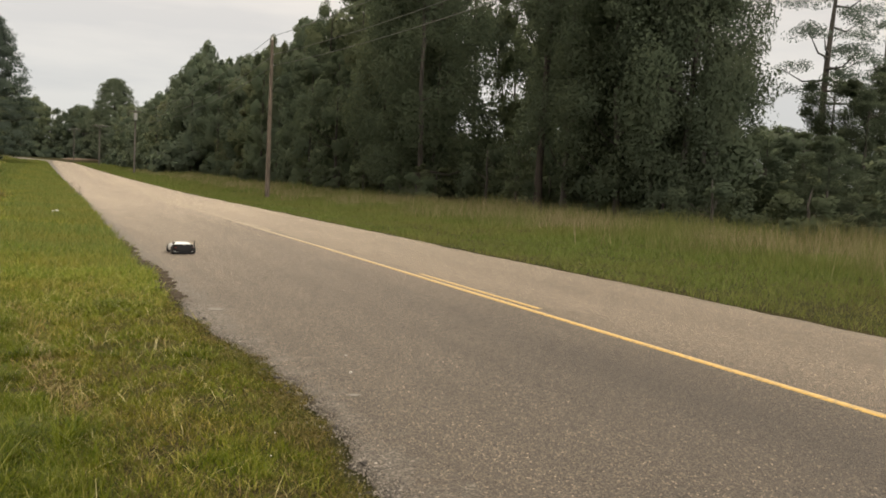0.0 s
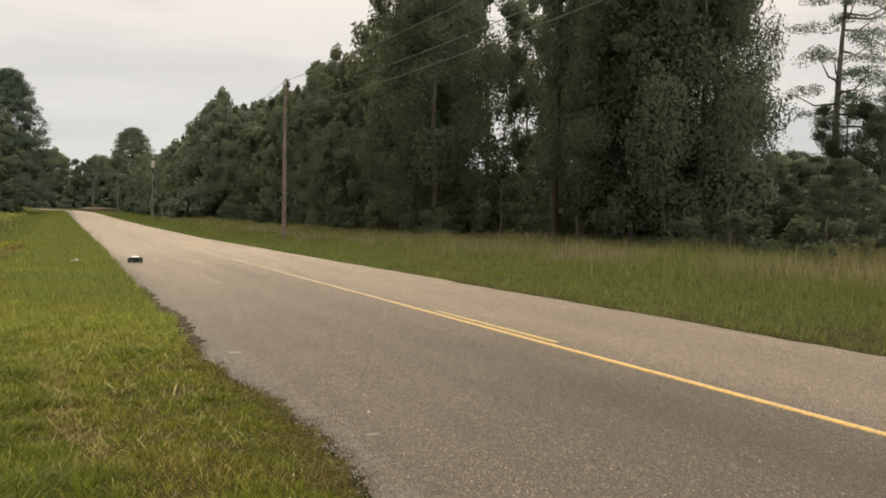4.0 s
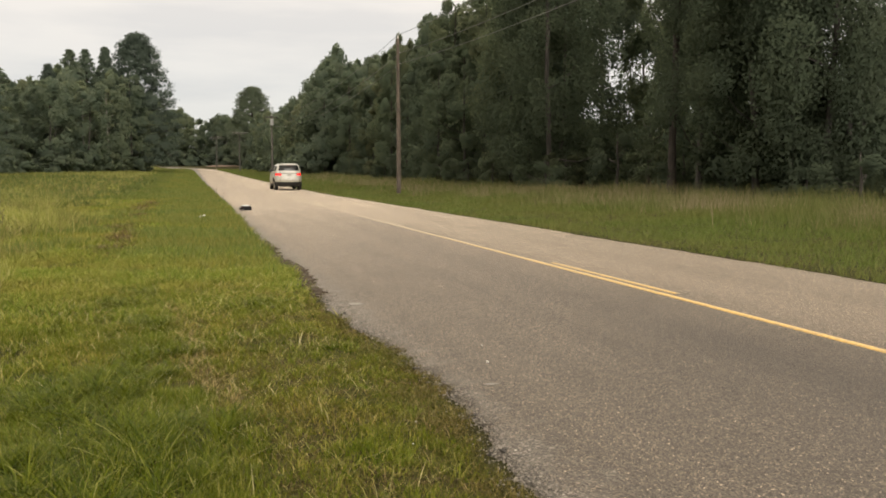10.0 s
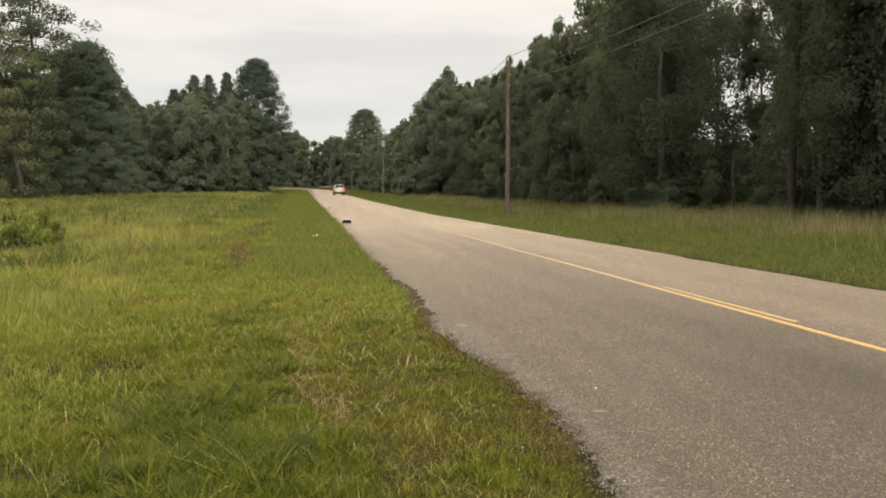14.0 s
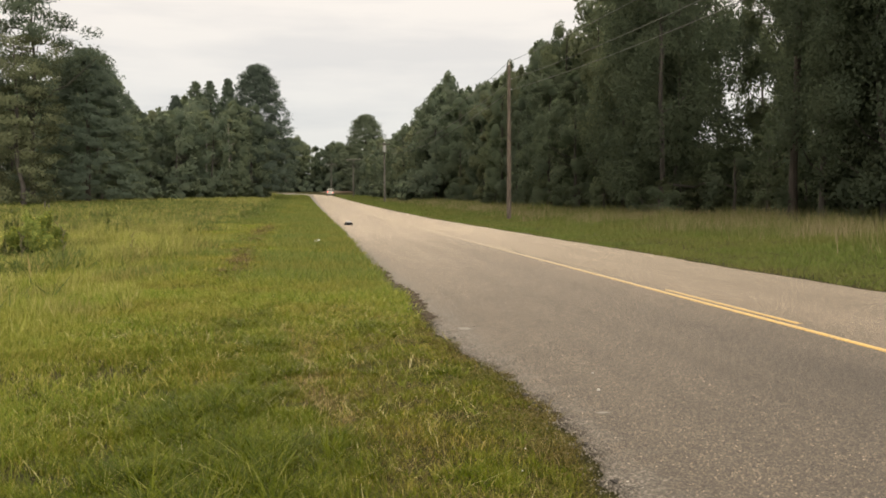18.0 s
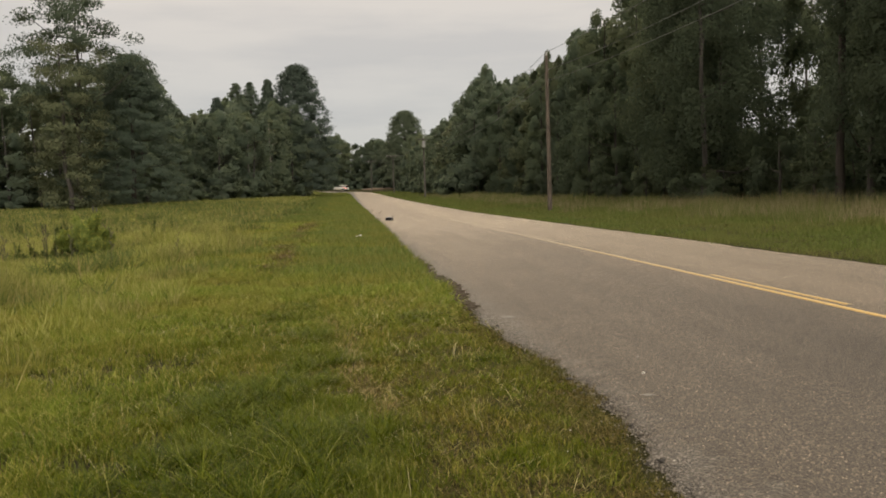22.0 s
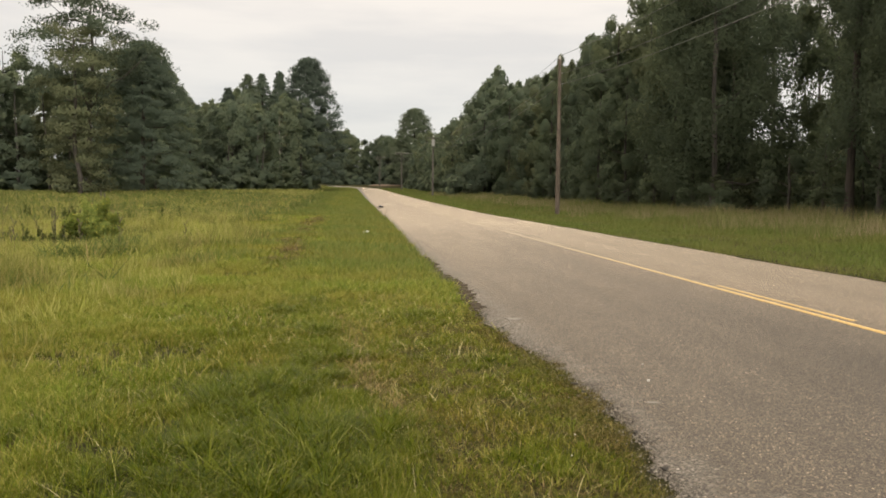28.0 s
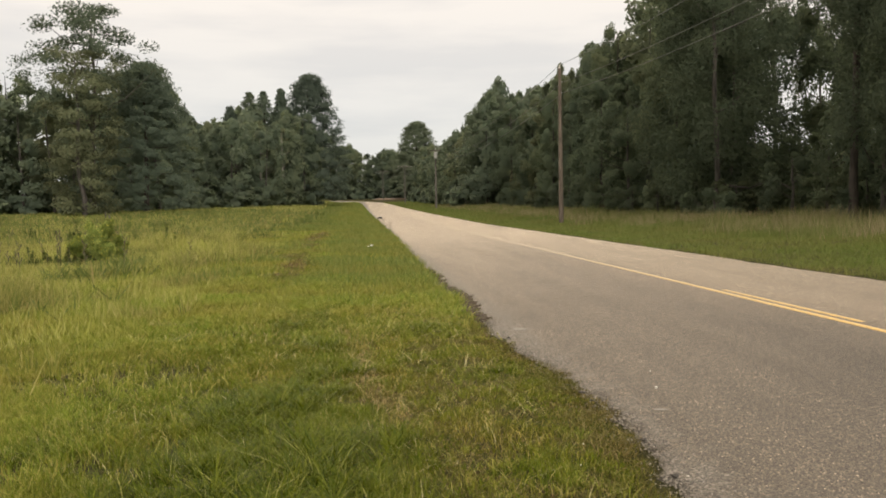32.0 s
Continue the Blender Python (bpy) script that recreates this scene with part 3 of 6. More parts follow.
def build_road():
    s = np.concatenate([np.arange(S0 - 240, S0 - 4, 4), np.arange(S0 - 4, S0 + 24, 0.06), np.arange(S0 + 24, S0 + 40, 0.12), np.arange(S0 + 40, S0 + 120, 0.5), np.arange(S0 + 120, MID_S[-1], 2)])
    c = mid(s)
    t = mid(s + 0.5) - mid(s - 0.5)
    t /= np.linalg.norm(t, axis=1)[:, None]
    nrm = np.stack([t[:, 1], -t[:, 0]], -1)
    y = c[:, 1]
    rag_l = edge_x(y) - 1.33 + 0.11 * (lump(s, s * 0, 0.45, 6) - 0.5) + 0.10 * smooth(S0 + 30, S0 + 9, s) * (lump(s, s * 0, 0.17, 5) - 0.5) + 0.05 * (np.random.RandomState(7).rand(len(s)) - 0.5)
    rag_r = 0.16 * (lump(s, s * 0, 1.7, 8) - 0.5) + 0.10 * (lump(s, s * 0, 0.5, 9) - 0.5)
    half = (ROAD_R - ROAD_L) / 2
    across = [(-half + 0.0, -0.10, 1.0), (-half + 0.02, -0.012, 1.0), (-half + 0.14, 0.006, 0.6), (-half + 0.5, 0.012, 0.15), (-1.5, 0.03, 0), (0, 0.045, 0), (1.5, 0.03, 0),
              (half - 0.4, 0.012, 0.15), (half - 0.02, 0.0, 1.0), (half, -0.10, 1.0)]
    rows = []
    for d, h, w in across:
        shift = w * (rag_l if d < 0 else -rag_r)
        p = c + nrm * (d + shift)[:, None]
        rows.append(np.stack([p[:, 0], p[:, 1], road_height(p[:, 1]) + h], -1))
    v = np.stack(rows, 1)
    n, k = v.shape[:2]
    i, j = np.meshgrid(np.arange(n - 1), np.arange(k - 1), indexing="ij")
    a = (i * k + j).ravel()
    faces = np.stack([a, a + 1, a + k + 1, a + k], -1)
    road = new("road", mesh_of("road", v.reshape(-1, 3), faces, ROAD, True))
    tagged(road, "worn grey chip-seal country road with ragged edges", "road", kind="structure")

    def stripe(s0, s1, off, width, name, label):
        q = np.arange(s0, s1 + 0.01, 0.5 if s1 - s0 > 10 else 0.25)
        cc = mid(q)
        tt = mid(q + 0.5) - mid(q - 0.5)
        tt /= np.linalg.norm(tt, axis=1)[:, None]
        nn = np.stack([tt[:, 1], -tt[:, 0]], -1)
        wave = 0.012 * (lump(q, q * 0, 3.0, 11) - 0.5)
        vv = []
        for e, up in ((-width / 2, 0.0), (-width / 2, 0.004), (width / 2, 0.004), (width / 2, 0.0)):
            pp = cc + nn * (off + e + wave)[:, None]
            vv.append(np.stack([pp[:, 0], pp[:, 1], road_height(pp[:, 1]) + 0.0455 - abs(off) * 0.01 + up], -1))
        vv = np.stack(vv, 1)
        n2 = len(q)
        i2, j2 = np.meshgrid(np.arange(n2 - 1), np.arange(3), indexing="ij")
        b2 = (i2 * 4 + j2).ravel()
        ob = new(name, mesh_of(name, vv.reshape(-1, 3), np.stack([b2, b2 + 1, b2 + 5, b2 + 4], -1), LINE))
        ob.parent = road
        tagged(ob, label, kind="structure")

    off = LINE_X - 4.44
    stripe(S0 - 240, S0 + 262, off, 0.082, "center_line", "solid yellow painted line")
    for k in range(-3, 9):
        y0 = 7.97 + 12.15 * k
        stripe(S0 + y0, S0 + y0 + 3.45, off + 0.155, 0.062 if k < 1 else 0.036, "dashed_line", "short yellow painted dash")
    return road


road = build_road()


# ---- grass ----
def blades(name, x, y, height, width, mat, label, seed, lean=0.5, joints=2, sink=0.01, z=None, toward=None):
    """Many bent blades as one mesh: each is a narrow strip that ends in a point."""
    r = np.random.RandomState(seed)
    n = len(x)
    z = ground_height(x, y) - sink if z is None else z
    a = r.rand(n) * 2 * math.pi
    side = np.stack([np.cos(a), np.sin(a), np.zeros(n)], -1)
    b = a + math.pi / 2 + r.normal(0, 0.5, n)
    if toward is not None:
        b = toward + r.normal(0, 0.35, n)
        a = b - math.pi / 2 + r.normal(0, 0.3, n)
        side = np.stack([np.cos(a), np.sin(a), np.zeros(n)], -1)
    bend = np.stack([np.cos(b), np.sin(b), np.zeros(n)], -1) * (lean * (0.3 + r.rand(n)))[:, None] * height[:, None]
    base = np.stack([x, y, z], -1)
    up = np.zeros((n, 3))
    up[:, 2] = height
    w = (width * (0.6 + 0.8 * r.rand(n)))[:, None]
    rings = []
    for k in range(joints):
        f = k / joints
        m = base + up * (f * (1 - 0.25 * f)) + bend * f * f
        rings += [m - side * w * (1 - 0.45 * f) / 2, m + side * w * (1 - 0.45 * f) / 2]
    rings.append(base + up * 0.8 + bend)
    k = len(rings)
    verts = np.stack(rings, 1).reshape(-1, 3)
    o = np.arange(n)[:, None] * k
    tris = []
    for j in range(joints - 1):
        tris += [o + np.array([2 * j, 2 * j + 1, 2 * j + 3]), o + np.array([2 * j, 2 * j + 3, 2 * j + 2])]
    tris.append(o + np.array([k - 3, k - 2, k - 1]))
    ob = new(name, mesh_of(name, verts, np.stack(tris, 1).reshape(-1, 3), mat))
    return tagged(ob, label, "grass", kind="stuff")


def scatter(x0, x1, y0, y1, count, seed, keep):
    """Points in a rectangle, thinned by keep(x, y) from 0 to 1."""
    r = np.random.RandomState(seed)
    x, y = x0 + (x1 - x0) * r.rand(count), y0 + (y1 - y0) * r.rand(count)
    ok = r.rand(count) < keep(x, y)
    return x[ok], y[ok], r


def tussocks(name, cx, cy, spread, length, per, width, mat, label, seed, lean=1.0, joints=3):
    """Tufts whose blades rise from one root and arch outwards; spread and length are given tuft by tuft."""
    r = np.random.RandomState(seed)
    n = len(cx)
    per = np.broadcast_to(per, n).astype(int)
    own = np.repeat(np.arange(n), per)
    k = len(own)
    ang = r.rand(k) * 2 * math.pi
    d = np.abs(r.normal(0, 0.5, k)) * spread[own]
    x, y = cx[own] + np.cos(ang) * d, cy[own] + np.sin(ang) * d
    h = length[own] * (0.45 + 0.65 * r.rand(k)) * np.clip(1.15 - 0.35 * d / spread[own], 0.4, 1.15)
    return blades(name, x, y, h, (width + 0.0004 * y) * np.ones(k), mat, label, seed + 1, lean, joints, toward=ang)


def left_edge(y):
    return np.minimum(center_at(y) - 3.12, 1.32)


def in_view(x, y):
    """The wedge of land in the camera's view, along the road and over the field."""
    return (y > 1.2) & (x > -0.48 * y - 1.2)


def build_grass():
    edge = lambda x, y: smooth(0.0, -0.12, x - edge_x(y) + 0.035 + 0.16 * (lump(y, y * 0, 0.5, 21) - 0.5) + 0.12 * (lump(x, y, 0.13, 20) - 0.5))
    low = lambda x, y: 0.35 + 0.65 * smooth(0.02, -0.35, x - edge_x(y) + 0.1)
    trail = lambda x, y: np.exp(-((x - 0.05 + 0.078 * (y - 5.8) + 0.12 * (lump(y, y * 0, 0.8, 19) - 0.5)) / 0.11) ** 2) * smooth(9.4, 8.5, y) * smooth(4.3, 5.0, y) * (0.35 + 0.65 * lump(x, y, 0.5, 9))
    clump = lambda x, y: lump(x, y, 0.16, 61) * (0.4 + 0.6 * lump(x, y, 0.5, 62))
    full = lambda x, y: smooth(0.32, 0.62, lump(x, y, 0.17, 56) * 0.65 + 0.35 * lump(x, y, 0.7, 57))
    inner = lambda x, y: smooth(0.12, -0.15, x - 0.05 + 0.078 * (y - 5.8))
    # a worn band along the mown strip, and bald spots towards the field
    worn = lambda x, y: np.clip(np.exp(-((x + 1.3 + 0.02 * (y - 15) + 0.5 * (lump(y, y * 0, 2.5, 72) - 0.5)) / 0.36) ** 2) * smooth(12, 14.5, y) * smooth(48, 36, y) * smooth(0.15, 0.6, lump(x, y, 1.1, 73))
                                + sum(np.exp(-((x - a) ** 2 / 1.8 + (y - b) ** 2 / 0.9) / q ** 2) for a, b, q in ((-1.84, 13.15, 0.3), (-2.08, 10.75, 0.28), (-2.1, 9.3, 0.2), (-2.9, 12.0, 0.25))) * (0.3 + 0.7 * lump(x, y, 0.3, 74)), 0, 1)
    spots = ((-0.30, 4.25, 0.40, 1.0), (-0.45, 5.5, 0.30, 0.9), (-0.75, 5.0, 0.30, 0.8), (-0.20, 6.4, 0.24, 0.8), (-0.38, 7.6, 0.24, 0.9), (-0.40, 3.6, 0.40, 0.9), (-0.85, 3.7, 0.35, 0.7), (0.62, 8.6, 0.3, 0.6),
             (0.95, 6.4, 0.16, 0.4), (-1.6, 4.6, 0.35, 0.5), (-0.52, 9.6, 0.28, 0.6), (0.14, 4.3, 0.2, 0.6), (-0.62, 8.8, 0.25, 0.7))
    tuft = lambda x, y: np.clip(sum(w * np.exp(-((x - a) ** 2 + 0.5 * (y - b) ** 2) / q ** 2) for a, b, q, w in spots), 0, 1)
    # mown verge by the camera
    bare = lambda x, y: smooth(-0.1, 0.6, x) * smooth(0.2, 0.55, lump(x, y, 0.7, 16)) * smooth(9.0, 6.5, y)
    x, y, r = scatter(-5.0, 1.5, 2.2, 12.5, 520000, 31, lambda x, y: in_view(x, y) * edge(x, y) * smooth(12.5, 8.0, y) * np.clip(5.5 / (y + 1), 0.4, 1) * (0.35 + 0.65 * smooth(0.1, 0.45, clump(x, y))) * (1 - 0.85 * trail(x, y)) * (1 - 0.3 * bare(x, y)) * (1 - 0.75 * inner(x, y) * (1 - full(x, y))) * (1 - 0.45 * tuft(x, y)))
    h = (0.018 + 0.06 * clump(x, y) + 0.03 * r.rand(len(x)) + 0.075 * smooth(0.5, -1.0, x) * (0.15 + 0.85 * lump(x, y, 0.3, 24) ** 1.4)) * low(x, y)
    pale = r.rand(len(x)) < 0.8 * np.maximum(smooth(-0.7, -2.0, x), smooth(6.0, 11.0, y) * (0.35 + 0.65 * smooth(0.5, -0.8, x)))
    w = 0.0021 + 0.00034 * y
    blades("verge_grass", x[~pale], y[~pale], h[~pale], w[~pale], GRASS, "short mown verge grass, green mixed with straw", 1, 1.0, 2)
    blades("verge_grass", x[pale], y[pale], h[pale], w[pale], MOWN, "short yellow-green verge grass towards the field", 23, 1.0, 2)
    x, y, r = scatter(-6.5, 1.5, 7.0, 15, 180000, 131, lambda x, y: in_view(x, y) * edge(x, y) * (0.35 + 0.65 * smooth(0.15, 0.5, clump(x, y))) * smooth(7.0, 12.0, y) * (1 - 0.8 * worn(x, y)))
    h = 0.05 + 0.08 * clump(x, y) + 0.04 * r.rand(len(x)) + 0.05 * smooth(0.9, -0.9, x) * lump(x, y, 0.45, 24)
    blades("verge_grass", x, y, h, 0.0045 + 0.00045 * y, MOWN, "short mown verge grass, green mixed with straw", 21, 1.2, 1)
    # dead blades low in the sward, most along the asphalt and on a worn trail; their dark brown also paints shade
    # between blades
    x, y, r = scatter(-3, 1.55, 2.2, 12, 150000, 30, lambda x, y: in_view(x, y) * edge(x - 0.03, y) * np.clip(6.0 / (y + 1), 0.25, 1)
                      * (0.05 + 0.14 * smooth(0.4, 0.7, lump(x, y, 0.5, 77)) + 0.25 * smooth(-0.2, 0.8, x) * lump(x, y, 0.6, 16) ** 2 + 0.95 * bare(x, y) + trail(x, y)))
    blades("dead_grass", x, y, 0.012 + 0.04 * r.rand(len(x)), 0.0024 + 0.0003 * y, THATCH, "brown dead grass matted on the verge, also darkening gaps in the sward", 10, 2.4, 2)
    x, y, r = scatter(-0.7, 0.6, 4.2, 9, 19000, 33, lambda x, y: trail(x, y))
    blades("dead_grass", x, y, 0.02 + 0.06 * r.rand(len(x)), 0.004 + 0.0004 * y, BLEACHED, "bleached straw on a worn trail", 13, 2.0, 2)
    x, y, r = scatter(-4.0, 0.2, 8.5, 48, 300000, 75, lambda x, y: 0.85 * worn(x, y) * np.clip(20 / y, 0.5, 1))
    blades("dead_grass", x, y, 0.05 + 0.07 * r.rand(len(x)), 0.005 + 0.0007 * y, THATCH, "brown thatch where the mown strip is worn", 17, 1.8, 1)
    # lush tufts with long arching blades, thick in a band beside the trail
    x, y, r = scatter(-3.6, 1.1, 2.6, 11, 8500, 32, lambda x, y: in_view(x, y) * edge(x + 0.12, y) * (0.04 + 0.85 * tuft(x, y) + 0.12 * smooth(0.5, 0.7, lump(x, y, 0.6, 25))) * (1 - trail(x, y)))
    z = 0.05 + 0.17 * tuft(x, y) * (0.35 + 0.65 * lump(x, y, 0.14, 76)) * (0.4 + 0.6 * r.rand(len(x))) + 0.03 * r.rand(len(x))
    tussocks("lush_grass", x, y, 0.03 + 0.05 * r.rand(len(x)), z * (0.75 + 0.25 * smooth(0.8, 0.0, x)), 34, 0.0024, GREEN, "taller tufts of lush green grass", 2, 1.35)
    # low matted turf between the trail and the asphalt
    x, y, r = scatter(-0.6, 1.5, 2.4, 10, 300000, 63, lambda x, y: smooth(-0.25, 0.1, x - 0.05 + 0.078 * (y - 5.8)) * edge(x - 0.05, y) * np.clip(5.0 / (y + 0.5), 0.3, 1) * (0.35 + 0.65 * lump(x, y, 0.12, 64)))
    blades("turf", x, y, 0.012 + 0.03 * r.rand(len(x)) * (0.3 + lump(x, y, 0.3, 69)), 0.0026 + 0.0004 * y, TURF, "short olive and brown turf along the asphalt", 65, 1.1, 1)
    # a deeper stand of fine upright blades between the trail and the field
    stand = lambda x, y: inner(x, y) * full(x, y)
    x, y, r = scatter(-4.2, 0.35, 2.6, 12.5, 300000, 58, lambda x, y: in_view(x, y) * stand(x, y) * np.clip(5.5 / (y + 0.5), 0.35, 1) * (1 - trail(x, y)) * (1 - 0.7 * tuft(x, y)))
    h = 0.025 + 0.12 * lump(x, y, 0.17, 56) * lump(x, y, 0.5, 59) + 0.035 * r.rand(len(x))
    pale = r.rand(len(x)) < smooth(-0.9, -2.4, x)
    blades("sward", x[~pale], y[~pale], h[~pale], 0.0017 + 0.00034 * y[~pale], STAND, "ankle-high stand of fine green grass", 61, 0.55, 2)
    blades("sward", x[pale], y[pale], h[pale] * 1.15, 0.0017 + 0.00034 * y[pale], MOWN, "ankle-high stand of yellow-green grass", 62, 0.55, 2)
    # paler tufts scattered through the rest of the sward
    x, y, r = scatter(-5.5, 1.15, 2.6, 15, 6500, 34, lambda x, y: in_view(x, y) * edge(x + 0.12, y) * (0.08 + 0.5 * smooth(0.4, 0.75, lump(x, y, 0.8, 26)) * (0.3 + 0.7 * smooth(0.6, -1.0, x))) * (1 - 0.8 * trail(x, y)))
    tussocks("sward_tufts", x, y, 0.03 + 0.04 * r.rand(len(x)), (0.04 + 0.06 * r.rand(len(x)) + 0.06 * smooth(-0.3, -1.8, x)) * low(x, y), 24, 0.0024, MOWN, "yellow-green tufts in the rough sward", 41, 1.0, 2)
    # long pale blades that stand above the rest; their pale colour also stands in for glints
    x, y, r = scatter(-5.0, 1.0, 2.2, 12, 16000, 29, lambda x, y: in_view(x, y) * edge(x + 0.15, y) * (0.2 + 0.8 * lump(x, y, 0.6, 14) ** 2))
    blades("seeding_grass", x, y, 0.04 + 0.08 * r.rand(len(x)), 0.0017 + 0.00026 * y, GLINT_STEM, "thin pale grass stems that also stand in for glints", 11, 1.5, 3)
    # dry straw bits caught in the sward, in drifts
    x, y, r = scatter(-2.8, 1.25, 2.3, 9.5, 40000, 78, lambda x, y: in_view(x, y) * edge(x + 0.08, y) * np.clip(4.5 / y, 0.25, 1) * smooth(0.42, 0.75, lump(x, y, 0.22, 79)) * (0.25 + 0.75 * smooth(-1.2, 0.4, x)) * 0.5)
    blades("dead_grass", x, y, 0.025 + 0.045 * r.rand(len(x)), 0.0012 + 0.0002 * y, BLEACHED, "dry straw bits caught in the sward", 80, 1.8, 2, -0.004)
    # verge further on
    x, y, r = scatter(-12, 1.4, 14, 44, 250000, 33, lambda x, y: in_view(x, y) * edge(x, y) * np.clip(17 / y, 0.3, 1) * (0.25 + 0.75 * lump(x, y, 0.5, 27)) * smooth(-8.5, -4.5, x) * (1 - 0.7 * worn(x, y)))
    h = 0.06 + 0.10 * lump(x, y, 0.5, 28) * (0.4 + 0.6 * lump(x, y, 2.2, 13)) + 0.05 * r.rand(len(x))
    blades("verge_grass", x, y, h, 0.007 + 0.0005 * y, MOWN, "short mown verge grass beside the road", 3, 0.8, 1)
    x, y, r = scatter(-3.5, 1.3, 10, 70, 190000, 28, lambda x, y: edge(x, y) * smooth(10, 15, y) * np.clip(19 / y, 0.3, 1) * smooth(0.30, 0.60, lump(x, y, 1.3, 12) + 0.5 * smooth(-1.3, -0.6, x + 0.5 * (lump(y, y * 0, 3.0, 18) - 0.5)) - 0.25) * (1 - worn(x, y)))
    blades("lush_grass", x, y, 0.10 + 0.15 * r.rand(len(x)), 0.007 + 0.0005 * y, STRIP, "green grass along the road edge", 12, 0.8, 1)
    x, y, r = scatter(-9, 1.3, 42, 246, 150000, 34, lambda x, y: (x < left_edge(y) - 0.05) * np.clip(45 / y, 0.3, 1) * (x > -5 - 0.02 * y))
    h = 0.10 + 0.12 * lump(x, y, 2.3, 29) + 0.05 * r.rand(len(x)) + 0.1 * smooth(170, 230, y)
    near = x > -2.2 - 0.01 * y + 1.2 * lump(x, y, 6.0, 22)
    blades("verge_grass", x[near], y[near], h[near], 0.02 + 0.0009 * y[near], STRIP, "green verge running along the road", 4, 0.5, 1)
    blades("verge_grass", x[~near], y[~near], h[~near], 0.02 + 0.0009 * y[~near], VERGE, "olive verge towards the field", 22, 0.5, 1)
    # rough field, lower round the bush
    clear = lambda x, y: 1 - 0.85 * np.exp(-((x + 5.85) ** 2 + (y - 20.2) ** 2 / 4.0) / 1.15 ** 2)
    x, y, r = scatter(-17, -2.2, 4, 38, 520000, 35, lambda x, y: in_view(x, y) * smooth(-2.6, -5.2, x + 4.0 * (lump(x, y, 1.5, 41) - 0.5)) * np.clip(14 / y, 0.4, 1) * clear(x, y) * (0.12 + 0.88 * smooth(0.2, 0.7, lump(x, y, 0.7, 42))))
    h = 0.08 + 0.80 * lump(x, y, 0.8, 43) * lump(x, y, 3.2, 44) + 0.14 * r.rand(len(x))
    blades("field_grass", x, y, h, 0.005 + 0.00045 * y, FIELD, "knee-high yellow-green field grass and weeds", 5, 0.6, 1)
    x, y, r = scatter(-75, -4.0, 36, 250, 430000, 36, lambda x, y: in_view(x, y) * (y < 300 + 2.9 * x) * (x < -4.2 - 0.015 * y + 2.0 * (lump(x, y, 5, 63) - 0.5)) * np.clip(48 / y, 0.2, 1) * (0.15 + 0.85 * lump(x, y, 1.8, 45)))
    h = 0.20 + 0.60 * lump(x, y, 1.9, 46) * (0.5 + 0.5 * lump(x, y, 6, 64)) + 0.22 * r.rand(len(x))
    blades("field_grass", x, y, h, 0.02 + 0.0008 * y, FIELD_FAR, "knee-high yellow-green field grass and weeds", 6, 0.5, 1)
    # tall pale tussocks along the unmown margin, thinning out over the field
    x, y, r = scatter(-30, -1.8, 5, 75, 11000, 53, lambda x, y: in_view(x, y) * smooth(-2.0, -3.6, x + 1.6 * (lump(x, y, 1.2, 41) - 0.5) + 0.03 * y) * smooth(0.35, 0.75, lump(x, y, 1.9, 54)) * clear(x, y) * np.clip(26 / y, 0.3, 1))
    tussocks("field_tussocks", x, y, 0.10 + 0.12 * r.rand(len(x)), 0.28 + 0.30 * r.rand(len(x)) * lump(x, y, 2.5, 55) + 0.12 * smooth(-3, -5, x), 26, 0.005, FIELD, "tall pale yellow tussocks in the unmown field", 55, 0.55, 2)
    # broad-leaved weeds in drifts through the field
    x, y, r = scatter(-45, -3.2, 10, 110, 420000, 40, lambda x, y: in_view(x, y) * smooth(-3.0, -5.5, x + 3.0 * (lump(x, y, 1.5, 41) - 0.5)) * np.clip(22 / y, 0.2, 1) * clear(x, y) * smooth(0.43, 0.56, lump(x, y, 1.3, 65) * 0.6 + lump(x, y, 4.5, 66) * 0.4))
    h = 0.14 + 0.26 * lump(x, y, 0.6, 67) + 0.12 * r.rand(len(x)) + 0.002 * y
    blades("field_weeds", x, y, h, 0.022 + 0.0012 * y, WEEDS, "olive broad-leaved weeds in drifts through the field", 14, 1.3, 1)
    # right verge and the tall grass under the trees
    x, y, r = scatter(7.4, 14.5, 5, 60, 300000, 37, lambda x, y: (x < 1.35 * y + 2) * np.clip(16 / y, 0.35, 1) * smooth(7.42, 7.7, x + 0.3 * (lump(y, y * 0, 0.9, 47) - 0.5)) * (0.3 + 0.7 * lump(x, y, 0.5, 8)))
    h = 0.04 + 0.10 * lump(x, y, 0.6, 48) + 0.20 * smooth(9.6, 13.0, x) * lump(x, y, 1.8, 11) + 0.05 * r.rand(len(x))
    blades("verge_grass", x, y, h, 0.005 + 0.0004 * y, VERGE, "green verge grass across the road", 7, 0.8, 1)
    x, y, r = scatter(6.0, 15, 60, 235, 90000, 38, lambda x, y: (x > center_at(y) + 3.2) * np.clip(60 / y, 0.3, 1))
    h = 0.12 + 0.15 * lump(x, y, 2.3, 49) + 0.06 * r.rand(len(x))
    blades("verge_grass", x, y, h, 0.02 + 0.0009 * y, VERGE, "green verge grass across the road", 8, 0.5, 1)
    x, y, r = scatter(10.6, 21, 6, 150, 250000, 39, lambda x, y: (x < 1.35 * y + 3) * np.clip(26 / y, 0.3, 1) * smooth(11.0, 14.2, x + 2.6 * (lump(x, y, 1.8, 50) - 0.5)) * (0.15 + 0.85 * lump(x, y, 0.6, 10)))
    h = 0.25 + 0.80 * lump(x, y, 1.2, 51) * (0.35 + 0.65 * r.rand(len(x))) + 0.15 * smooth(13, 17, x)
